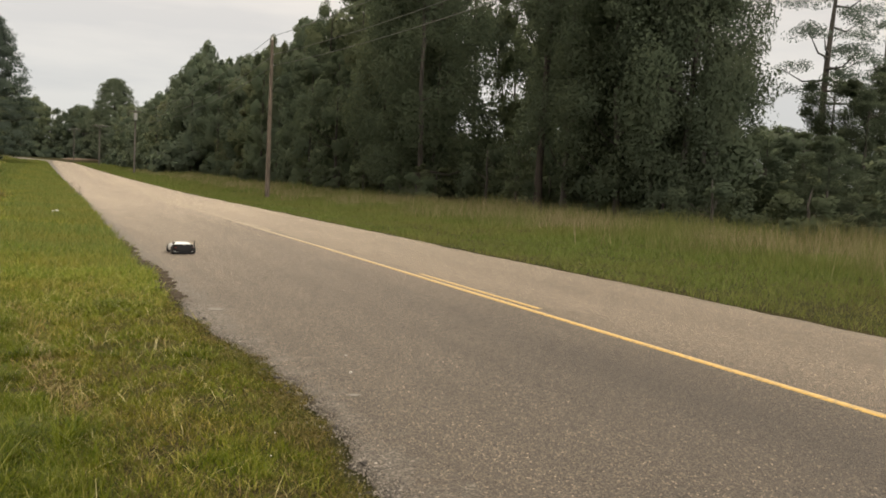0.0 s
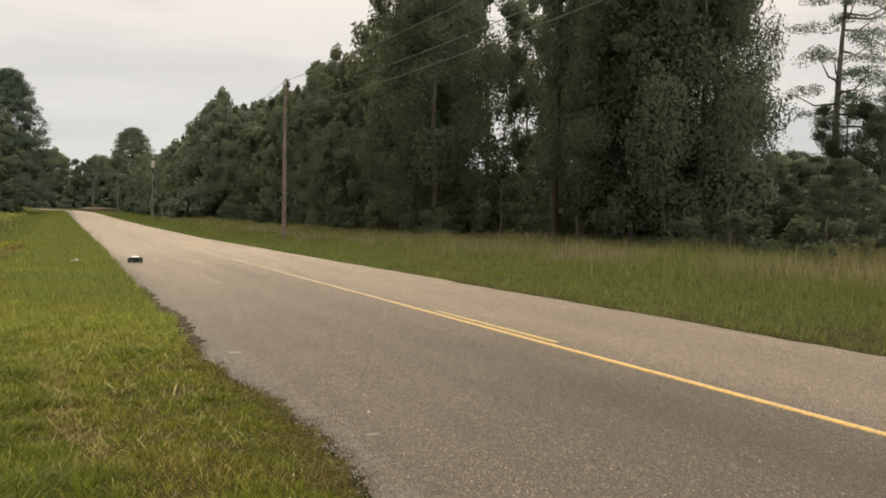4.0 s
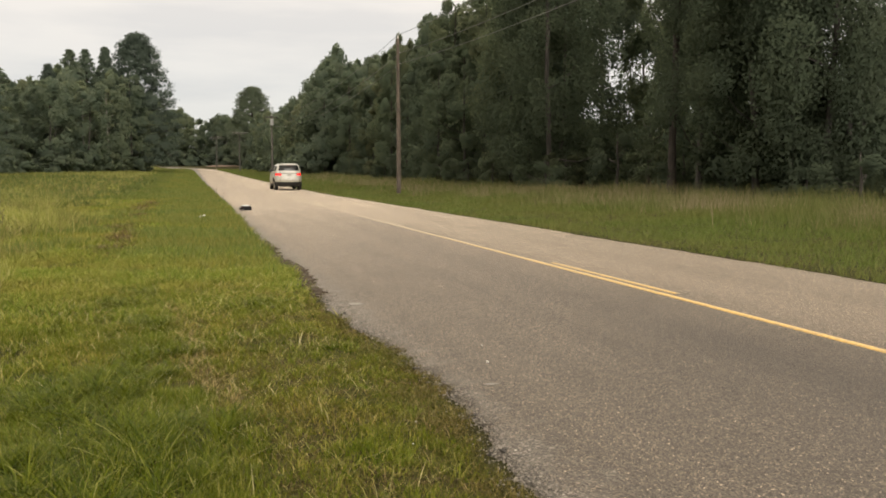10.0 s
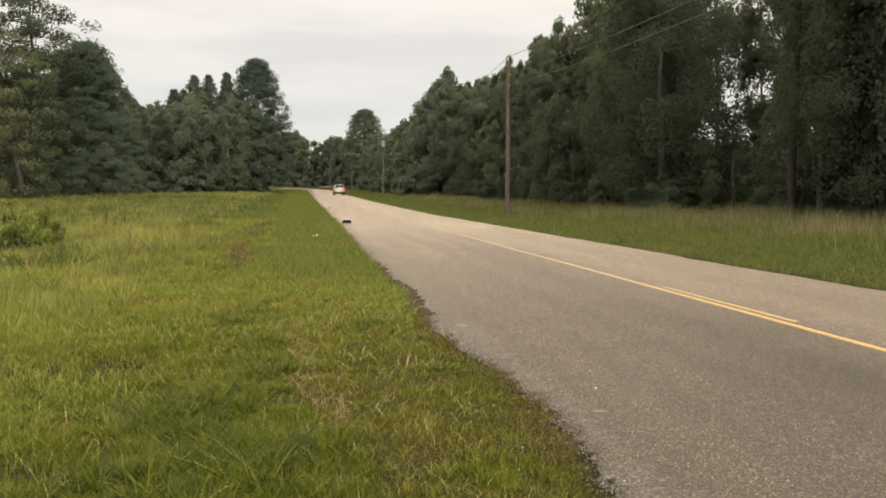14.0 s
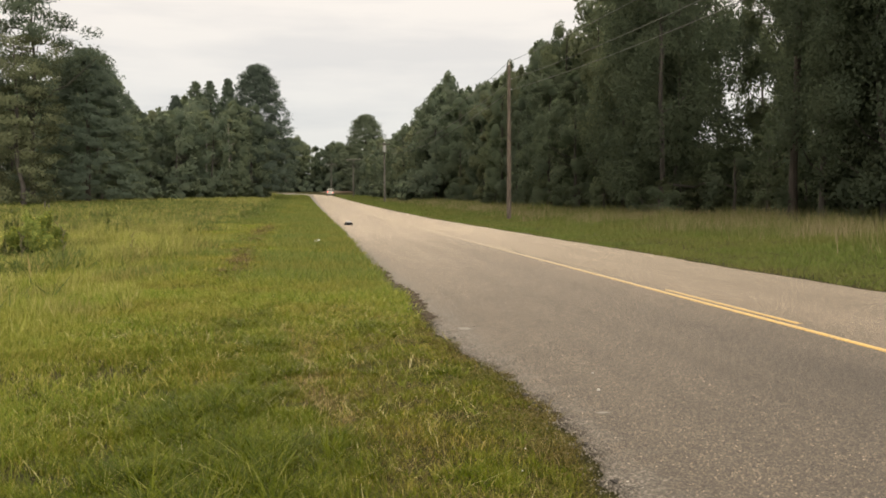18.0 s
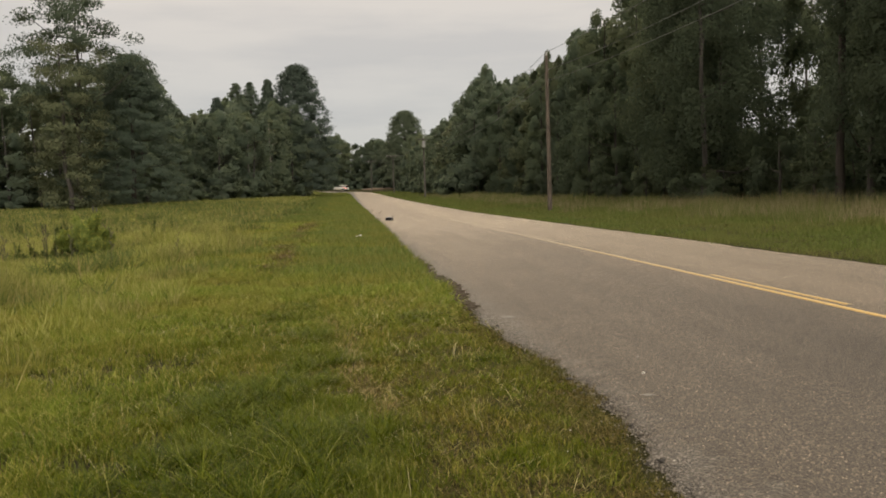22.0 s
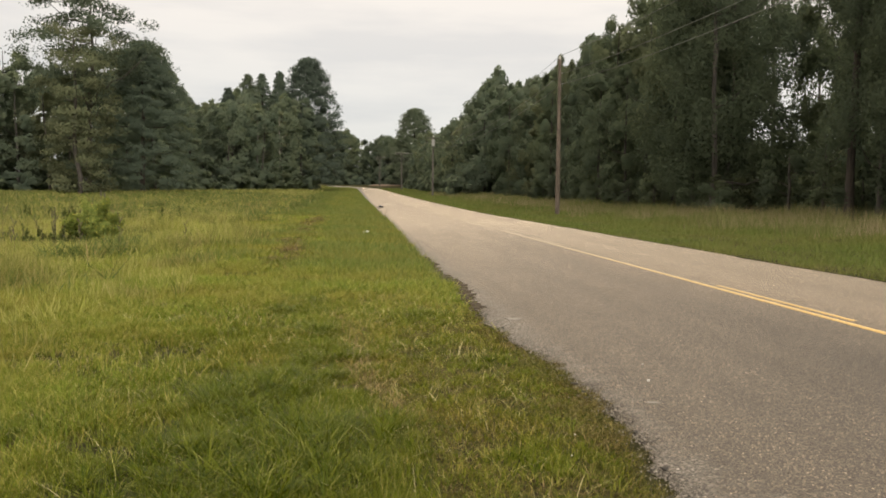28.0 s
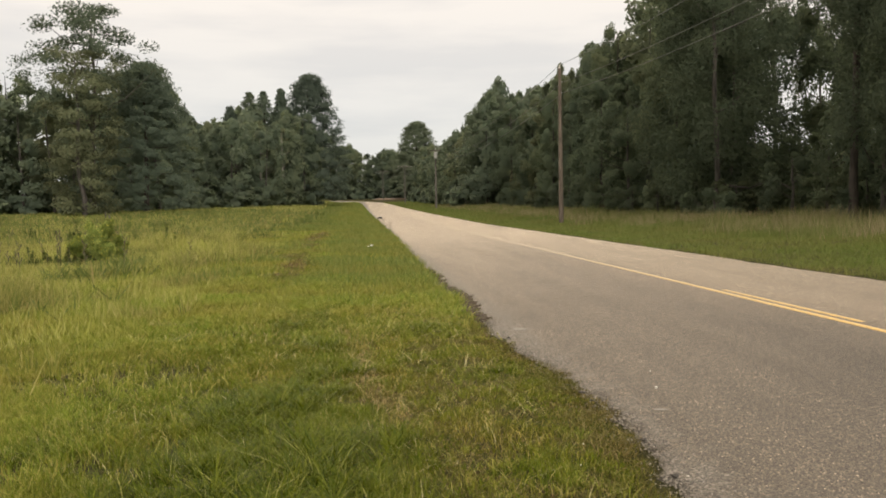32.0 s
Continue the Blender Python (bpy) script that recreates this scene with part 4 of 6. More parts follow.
    blades("tall_dry_grass", x, y, h, 0.006 + 0.0005 * y, STRAW, "waist-high dry grass in front of the trees", 9, 0.45, 1)

    x, y, r = scatter(12.8, 17.5, 8, 110, 9000, 48, lambda x, y: (x < 1.35 * y + 3) * np.clip(26 / y, 0.25, 1) * lump(x, y, 1.6, 68) ** 1.5)
    blades("grass_plumes", x, y, 0.5 + 0.5 * r.rand(len(x)), 0.004 + 0.0002 * y, STRAW, "tall tan grass plumes in front of the trees", 15, 0.3, 3)
    # sward round the place where one stands
    x, y, r = scatter(-9, 1.5, -9, 3.6, 90000, 49, lambda x, y: (1 - in_view(x, y) * (y > 2.2)) * edge(x, y) * (0.4 + 0.6 * clump(x, y)))
    blades("verge_grass", x, y, 0.04 + 0.08 * r.rand(len(x)), np.full(len(x), 0.012), GRASS, "short mown verge grass at the roadside", 16, 1.0, 1)



build_grass()


# ---- trees ----
def unit(v):
    return v / (np.linalg.norm(v, axis=1)[:, None] + 1e-9)


def leaf_cloud(centers, radii, per, size, seed, face=0.5, thin=1.0, dirs=None):
    """Many small leaves in clumps; the outer part of a clump is the fuller one. Leaves lie as shingles on their bough and are shaded with its roundness."""
    r = np.random.RandomState(seed)
    k = len(centers)
    idx = np.repeat(np.arange(k), per)
    n = len(idx)
    if dirs is None:
        dirs = unit(unit(centers * (1, 1, 0)) + (0, 0, 0.4))
    d = r.normal(size=(n, 3))
    d *= np.minimum(1.0, 1.75 / np.linalg.norm(d, axis=1))[:, None]
    p = centers[idx] + d * radii[idx] * 0.52
    bough = unit(0.22 * d + 0.85 * dirs[idx] + (0, 0, 0.22))
    nrm = unit(face * bough + (1.0 - face) * r.normal(size=(n, 3)))
    u = unit(np.cross(nrm, r.normal(size=(n, 3))))
    w = np.cross(nrm, u)
    s = (size * (0.55 + 0.9 * r.rand(n)))[:, None]
    q = np.stack([p - u * s, p + u * s * 0.9 - w * s * 0.5 * thin, p + w * s * 0.8 * thin + u * s * 0.2], 1).reshape(-1, 3)
    return q, np.arange(n * 3).reshape(-1, 3), np.repeat(unit(bough + 0.07 * r.normal(size=(n, 3))), 3, axis=0)


def crown_mesh(q, f, nrm, mat):
    me = mesh_of("crown", q, f, mat, True)
    me.normals_split_custom_set_from_vertices(nrm)
    return me


def broad_shape(r, H, R, count, low=0.04, top=0.95):
    """Clump centres, radii and facings of a broad crown of height H and half width R, bough by bough."""
    k = max(8, count // 6)
    f = low + (top - low) * ((np.arange(k) + r.rand(k)) / k) ** 0.9
    prof = np.interp((f - low) / (1 - low), (0, 0.12, 0.4, 0.7, 0.88, 1), (0.7, 0.95, 1.0, 0.80, 0.52, 0.14))
    a = np.arange(k) * 2.399 + r.normal(0, 0.35, k)
    rad = R * prof * (0.45 + 0.35 * r.rand(k))
    lobe = np.stack([np.cos(a) * rad, np.sin(a) * rad, f * H], -1)
    big = R * (0.16 + 0.16 * r.rand(k)) * (0.35 + 0.65 * prof)
    own = np.arange(count) % k
    out = np.stack([np.cos(a), np.sin(a), np.full(k, 0.3)], -1)[own]
    way = unit(r.normal(size=(count, 3)) + 0.7 * out)
    c = lobe[own] + way * big[own][:, None] * (1, 1, 1.3)
    size = R * (0.15 + 0.15 * r.rand(count)) * (0.35 + 0.65 * prof[own])
    return c, np.stack([size, size, size * (0.7 + 0.6 * r.rand(count))], -1), unit(0.4 * way + 0.8 * out)


def tree(name, seed, H, R, kind, clumps, per, size, label, category, leaf=None, face=0.9):
    """A tree at the origin: a tapered trunk with limbs, and a crown of many small leaves."""
    r = np.random.RandomState(seed)
    root = new(name)
    way = None
    if kind == "broad":
        c, rad, way = broad_shape(r, H, R, clumps)
        bark, mat = BARK, leaf or LEAF
    elif kind == "high":
        c, rad, way = broad_shape(r, H, R, clumps, 0.48, 0.97)
        bark, mat = PINE_BARK, leaf or NEEDLE
    elif kind == "shrub":
        c, rad, way = broad_shape(r, H, R, clumps, 0.08, 0.85)
        bark, mat = BARK, leaf or LEAF
    elif kind == "shoots":
        k = max(6, clumps // 12)
        own = np.arange(clumps) % k
        a = np.arange(k) * 2.399 + r.normal(0, 0.3, k)
        tip = np.stack([np.cos(a), np.sin(a), np.zeros(k)], -1) * (R * (0.15 + 0.95 * r.rand(k) ** 0.6))[:, None]
        tip[:, 2] = H * (1.0 - 0.5 * (np.hypot(tip[:, 0], tip[:, 1]) / R) ** 1.5) * (0.8 + 0.25 * r.rand(k))
        t = (0.2 + 0.8 * r.rand(clumps) ** 0.7)[:, None]
        c = tip[own] * t * (1, 1, 1) + (0, 0, 0.02) + r.normal(0, 0.03 * R, (clumps, 3))
        q = R * (0.15 + 0.12 * r.rand(clumps)) * (1.2 - 0.6 * t.ravel())
        rad = np.stack([q, q, q * 1.2], -1)
        bark, mat = BARK, leaf or LEAF
    elif kind == "loose":
        f = 0.03 + 0.95 * r.rand(clumps) ** 1.1
        a = r.rand(clumps) * 2 * math.pi
        d = R * (0.1 + 0.9 * r.rand(clumps) ** 0.6) * np.interp(f, (0.0, 0.3, 0.6, 0.85, 1.0), (0.62, 0.72, 0.85, 1.0, 0.6))
        c = np.stack([np.cos(a) * d, np.sin(a) * d, f * H], -1)
        q = R * (0.13 + 0.12 * r.rand(clumps))
        rad = np.stack([q * 1.3, q * 1.3, q * 0.6], -1)
        bark, mat = BARK, leaf or LEAF_PALE
    elif kind in ("cone", "dome"):
        f = 0.05 + 0.945 * ((np.arange(clumps) + r.rand(clumps)) / clumps) ** (0.85 if kind == "cone" else 0.75)
        a = np.arange(clumps) * 2.399 + r.normal(0, 0.3, clumps)
        if kind == "cone":
            prof = np.interp(f, (0.1, 0.3, 0.55, 0.75, 0.9, 1.0), (0.85, 1.0, 0.80, 0.52, 0.26, 0.05))
            q = R * (0.12 + 0.09 * r.rand(clumps)) * (0.5 + 0.5 * prof)
        else:
            prof = np.interp(f, (0.02, 0.3, 0.5, 0.65, 0.78, 0.88, 0.95, 1.0), (1.30, 1.28, 1.14, 0.94, 0.74, 0.60, 0.44, 0.12))
            q = R * (0.11 + 0.06 * r.rand(clumps))
        d = R * prof * (0.55 + 0.45 * r.rand(clumps) ** 0.6) * np.where(r.rand(clumps) < 0.25, 0.6, 1.0)
        c = np.stack([np.cos(a) * d, np.sin(a) * d, f * H - 0.06 * d], -1)
        rad = np.stack([q * 1.35, q * 1.35, q * 0.7], -1)
        bark, mat = PINE_BARK, leaf or NEEDLE
    elif kind == "layered":
        # far-reaching level boughs over a bare trunk, with sky between them
        k = clumps // 7
        own = np.arange(clumps) % k
        f = (0.42 + 0.56 * ((np.arange(k) + r.rand(k)) / k))
        a = np.arange(k) * 2.399 + r.normal(0, 0.3, k)
        reach = R * np.interp(f, (0.4, 0.6, 0.8, 0.92, 1.0), (0.75, 1.0, 0.85, 0.6, 0.25)) * (0.65 + 0.4 * r.rand(k))
        t = 0.30 + 0.72 * r.rand(clumps)
        d = reach[own] * t
        b = a[own] + r.normal(0, 0.16, clumps)
        c = np.stack([np.cos(b) * d, np.sin(b) * d, f[own] * H + 0.10 * d - 0.16 * d * t + r.normal(0, 0.02 * R, clumps)], -1)
        q = R * (0.075 + 0.06 * r.rand(clumps))
        rad = np.stack([q * 1.5, q * 1.5, q * 0.75], -1)
        bark, mat = BARK, leaf or LEAF
    else:
        f = 0.55 + 0.43 * r.rand(clumps)
        a = r.rand(clumps) * 2 * math.pi
        d = R * (0.35 + 0.65 * r.rand(clumps) ** 0.6) * np.interp(f, (0.5, 0.7, 0.9, 1.0), (0.9, 1.0, 0.7, 0.25))
        c = np.stack([np.cos(a) * d, np.sin(a) * d, f * H], -1)
        q = R * (0.2 + 0.14 * r.rand(clumps))
        rad = np.stack([q, q, q * 0.5], -1)
        bark, mat = PINE_BARK, leaf or NEEDLE
    needle = kind in ("cone", "pine", "dome") or leaf is NEEDLE
    crown = new("crown", crown_mesh(*leaf_cloud(c, rad, per, size, seed + 1, face, 0.6 if needle else 1.0, way), mat))
    crown.parent = root
    k = 8
    zz = np.linspace(-0.3, H * 0.94, k)
    wob = np.cumsum(r.normal(0, 0.02 * R, (k, 2)), axis=0)
    wob[:2] = 0
    base_r = (0.007 if kind in ("high", "broad") else 0.011) * H + (0.05 if H > 3 else 0.0)
    rr = base_r * np.interp(zz / H, (0, 0.04, 0.5, 1), (1.35, 1.0, 0.7, 0.12))
    v, fa = tube_path(np.column_stack([wob, zz]), rr, 8)
    v, fa = list(v), list(fa)
    for i in r.permutation(len(c))[:26 if kind == "layered" else 9]:
        h0 = max(0.12 * H, c[i][2] - (0.18 if needle else 0.5) * np.hypot(c[i][0], c[i][1]) - 0.3)
        start = np.array([np.interp(h0, zz, wob[:, 0]), np.interp(h0, zz, wob[:, 1]), h0])
        bow = (start + c[i]) / 2 + np.array([0, 0, -0.1 * R])
        b0 = base_r * 0.34
        v2, f2 = tube_path([start, bow, c[i]], [b0, b0 * 0.6, b0 * 0.2], 5)
        fa += [tuple(t + len(v) for t in f3) for f3 in f2]
        v += v2
    trunk = new("trunk", mesh_of("trunk", v, fa, bark, True))
    trunk.parent = root
    return tagged(root, label, category)


SKY_B = (-0.60, -0.40, -0.337, -0.30, -0.237, -0.223, -0.204, -0.176, -0.158, -0.139, -0.118, -0.10, -0.087, -0.07, -0.049, -0.03, -0.019, -0.004, 0.015, 0.031, 0.05, 0.065, 0.08, 0.10, 0.109, 0.131, 0.153,
         0.176, 0.198, 0.226, 0.259, 0.285, 0.308, 0.33, 0.40, 0.90, 0.925, 1.03, 1.07, 1.2, 1.5)
SKY_E = (0.16, 0.15, 0.151, 0.15, 0.155, 0.152, 0.13, 0.097, 0.098, 0.104, 0.108, 0.108, 0.106, 0.10, 0.10, 0.085, 0.075, 0.062, 0.056, 0.064, 0.068, 0.072, 0.07, 0.068, 0.08, 0.096, 0.128,
         0.12, 0.12, 0.15, 0.16, 0.19, 0.18, 0.25, 0.40, 0.45, 0.135, 0.14, 0.18, 0.21, 0.22)


def skyline(x, y):
    return 1.27 + np.interp(x / y, SKY_B, SKY_E) * y if y > 8 else 14.0


def build_forest():
    kinds = {}
    names = {"edge": ("tree", "dense dark green broadleaf tree at the forest edge", "tree"), "broad": ("tree", "dense dark green broadleaf tree at the forest edge", "tree"), "far": ("tree", "dark green tree deeper in the forest", "tree"),
             "back": ("tree", "dark tree in the depth of the forest", "tree"),
             "pine": ("pine_tree", "tall pine with a bare trunk and high crown", "pine tree"), "cone": ("pine_tree", "full dark pine tree beside the field", "pine tree"),
             "shrub": ("shrub", "leafy undergrowth shrub below the trees", "shrub"), "thicket": ("shrub", "dense dark undergrowth at the forest edge", "shrub"),
             "dome": ("pine_tree", "broad dome-topped dark pine beside the road", "pine tree"), "open": ("pine_tree", "tall pine with loose drooping boughs", "pine tree"),
             "spire": ("pine_tree", "slim dark pine with a pointed top", "pine tree"),
             "high": ("tree", "forest tree with a high crown over a bare trunk", "tree")}
    spec = {"edge": [("broad", 15, 3.7, 190, 280, 0.066), ("broad", 15, 3.1, 180, 270, 0.064), ("broad", 15, 4.0, 200, 280, 0.068)],
            "broad": [("broad", 15, 3.7, 160, 110, 0.126), ("broad", 15, 3.1, 150, 105, 0.12), ("broad", 15, 4.0, 165, 110, 0.13), ("broad", 15, 2.7, 140, 100, 0.118)],
            "far": [("broad", 15, 4.2, 135, 42, 0.22), ("broad", 15, 3.4, 125, 42, 0.21), ("broad", 15, 3.8, 135, 42, 0.22)],
            "back": [("broad", 15, 4.4, 72, 32, 0.37), ("broad", 15, 3.7, 68, 32, 0.35)],
            "pine": [("pine", 18, 3.0, 40, 300, 0.15), ("pine", 18, 2.6, 36, 300, 0.15)],
            "cone": [("cone", 20, 4.2, 220, 55, 0.25), ("cone", 20, 3.4, 200, 50, 0.24)],
            "shrub": [("shrub", 4, 2.3, 34, 75, 0.11), ("shrub", 4, 2.0, 32, 75, 0.10)],
            "dome": [("dome", 26, 6.0, 420, 90, 0.24)], "spire": [("cone", 22, 3.5, 170, 60, 0.2)], "open": [("layered", 19, 4.4, 170, 75, 0.085)],
            "thicket": [("shrub", 4, 2.6, 34, 38, 0.26)],
            "high": [("high", 17, 4.0, 60, 260, 0.13)]}

    def place(kind, x, y, H, r, wide=1.0):
        vs = spec[kind]
        i = r.randint(len(vs))
        key = (kind, i)
        q = wide * (H / vs[i][1]) ** 0.5
        m = Matrix.LocRotScale((x, y, float(ground_height(x, y)) - (0.7 if kind == "thicket" else 0.05)), Euler((r.normal(0, 0.02), r.normal(0, 0.02), r.rand() * 6.28)), (q, q, H / vs[i][1]))
        if key not in kinds:
            t = vs[i]
            kinds[key] = tree(names[kind][0], 100 + 10 * len(kinds), t[1], t[2], t[0], t[3], t[4], t[5], names[kind][1], names[kind][2], LEAF_EDGE_SHADED if kind in ("edge", "shrub") else LEAF_SHADED if kind in ("broad", "high") else NEEDLE if kind == "open" else None, 0.45 if kind == "edge" else 0.68)
            if kind in ("edge", "broad", "far", "back"):
                tagged(kinds[key], group="forest trees")
            kinds[key].matrix_basis = m
            return
        s = kinds[key].scale
        copy_thing(kinds[key], m @ Matrix.Diagonal((1 / s[0], 1 / s[1], 1 / s[2], 1)))

    r = np.random.RandomState(77)

    def height(px, py, most):
        return min(skyline(px, py) - float(ground_height(px, py)), most) * (0.79 + 0.25 * r.rand())

    # right forest: rows along the road, with a gap that lets the sky through and low growth at the near end
    for kind, x0, step, y0, y1 in (("broad", 19.0, 5.2, 13, 118), ("far", 23.5, 5.0, 13, 130), ("back", 29, 6.0, 13, 120), ("back", 37, 8, 16, 110)):
        y = y0
        while y < y1:
            px, py = x0 + r.normal(0, 1.0), y + r.normal(0, 0.8)
            H, b = height(px, py, 19), px / py
            if abs(px - 0.489 * py) > 2.05 + 0.013 * py:
                if b > 0.76:
                    H = (0.108 if 0.86 < b < 1.03 else 0.115) * py + 0.9
                if (kind == "far" and 22 < py < 62) or (kind == "back" and abs(b - 0.493) < 0.13 and py < 90):
                    kind_here = "broad"
                else:
                    kind_here = kind
                if kind == "broad" and py < 52:
                    kind_here = "edge"
                place(kind_here, px, py, max(H, 2.6), r, (0.72 if kind == "broad" else 0.9) + 0.3 * r.rand() - (0.15 if 0.68 < b < 0.76 else 0))
            y += step * (0.75 + 0.5 * r.rand())
    y = 118
    while y < 250:
        for dx in (0, 6, 13):
            px, py = 17.5 + dx + r.normal(0, 1.0), y + r.normal(0, 1.5)
            place("back" if dx else "far", px, py, max(height(px, py, 20), 5), r, 1.0)
        place("thicket", 15.8 + r.normal(0, 0.5), y + 2, 3.0 + 2 * r.rand(), r, 1.1)
        y += 6.0
    # undergrowth along the forest edge
    y = 11
    while y < 120:
        place("shrub", 19.0 + r.normal(0, 0.7), y, 1.5 + 1.8 * r.rand() ** 1.5, r, 1.0)
        if r.rand() < 0.7:
            px, py = 22.0 + r.normal(0, 0.8), y + 1
            H = 3.0 + 2.2 * r.rand()
            place("shrub", px, py, min(H, 0.08 * py + 1.0) if 0.44 < px / py < 0.55 else H, r, 1.15)
        place("thicket", 27 + r.normal(0, 1.0), y + 1, min(5.5, 0.07 * y + 1.0), r, 1.3)
        y += 2.7 + 1.2 * r.rand()
    # woods behind the bend
    for k in range(38):
        px = -72 + k * 2.9 + r.normal(0, 0.8)
        for dy in (0, 9):
            py = 288 + dy + r.normal(0, 3)
            if px > 2:
                py -= min(22, (px - 2) * 1.0)
            place("back" if dy else "far", px, py, max(min(height(px, py, 24), 24), 6), r, 1.25)
        place("thicket", px, 283 - (min(22, (px - 2) * 1.0) if px > 2 else 0) + r.normal(0, 1), 4.5 + 2 * r.rand(), r, 1.4)
        place("thicket", px + 1.2, 292 - (min(22, (px - 2) * 1.0) if px > 2 else 0), 5.5, r, 1.6)
    # left woods: an edge that comes nearer away from the road
    u = np.linspace(0, 1, 27)
    for px, py in zip(np.interp(u, (0, 0.35, 0.7, 1), (-10.5, -19, -36, -62)), np.interp(u, (0, 0.35, 0.7, 1), (190, 152, 110, 94))):
        for d in (0, 7, 15):
            qx, qy = px - 0.25 * d + r.normal(0, 1.2), py + d + r.normal(0, 1.5)
            place("back" if d else "far", qx, qy, max(height(qx, qy, 24), 6), r, 1.1)
        place("thicket", px + 0.8, py - 3.5, 2.5 + 2.5 * r.rand(), r, 1.3)
        place("thicket", px - 2.0, py + 3.5, 4 + 2 * r.rand(), r, 1.3)
    # single trees that stand out
    place("dome", -0.050 * 182, 182, 0.142 * 182 + 0.5, r, 1.0)
    place("dome", -0.232 * 104, 104, 0.150 * 104 + 1.5, r, 1.0)
    place("cone", -0.083 * 180, 180, 0.127 * 180 + 0.2, r, 0.95)
    place("spire", -0.104 * 176, 176, 0.125 * 176 + 0.3, r, 1.25)
    place("spire", -0.1197 * 172, 172, 0.124 * 172 + 0.3, r, 1.3)
    place("cone", -0.138 * 168, 168, 0.109 * 168 + 0.3, r, 1.0)
    place("dome", 0.066 * 262, 262, 0.090 * 262 - 1.2, r, 1.15)
    # bare trunks and high crowns of the right wood
    place("pine", 0.576 * 31, 31, 18.0, r, 0.6)
    place("high", 0.477 * 58, 58, 18.5, r, 0.95)
    place("edge", 0.745 * 26, 26, 15.0, r, 0.85)
    place("edge", 0.72 * 28, 28, 16.0, r, 0.95)
    place("edge", 0.80 * 25, 25, 14.5, r, 0.72)
    place("edge", 0.79 * 31, 31, 16.0, r, 0.8)
    place("edge", 0.84 * 25.5, 25.5, 15.5, r, 0.62)
    for b, y, e, wide in ((0.1575, 124, 0.139, 0.8), (0.150, 130, 0.128, 0.9), (0.231, 88, 0.156, 0.62), (0.261, 78, 0.163, 0.62), (0.2877, 70, 0.197, 0.7), (0.283, 73, 0.18, 0.7)):
        place("far" if y > 100 else "broad", b * y, y, e * y + 1.27 - float(ground_height(b * y, y)), r, wide)
    for b, y in ((0.405, 54), (0.40, 66)):
        place("broad", b * y, y, 18.0, r, 0.9)
    place("open", 1.05 * 40, 40, 18.0, r, 1.0)
    place("open", 1.19 * 44, 44, 18.0, r, 1.0)
    for b, y, e in ((1.08, 34, 0.19), (1.14, 32, 0.2), (1.22, 33, 0.24), (0.99, 42, 0.108), (0.94, 46, 0.105)):
        place("edge", b * y, y, e * y + 1.2, r, 0.95)
    place("broad", 0.541 * 60, 60, 18.5, r, 0.6)


build_forest()
pale = tree("tree", 901, 17.0, 4.3, "loose", 150, 125, 0.12, "pale green tree with open feathery branches", "tree", None, 0.5)
pale.matrix_basis = pose(-0.297 * 92, 92, float(ground_height(-27.3, 92)) - 0.05)
spread = tree("tree", 905, 22.5, 8.8, "layered", 210, 70, 0.14, "tall tree with far-reaching level boughs", "tree", LEAF_SHADED, 0.5)
spread.matrix_basis = pose(-0.288 * 97, 97, float(ground_height(-27.9, 97)) - 0.05)


PALE_BARK = bark_material("pale_bark", (0.16, 0.15, 0.13), (0.34, 0.32, 0.28))
for b, y in ((-0.108, 158), (-0.0847, 166)):
    thin = tree("slender_tree", int(920 - 100 * b), 14.5, 1.5, "pine", 16, 60, 0.2, "slender tree with a pale bare stem before the woods", "tree", LEAF_PALE)
    thin.matrix_basis = pose(b * y, y, float(ground_height(b * y, y)) - 0.05)
    for ob in thin.children:
        if ob.name.startswith("trunk"):
            ob.data.materials[0] = PALE_BARK


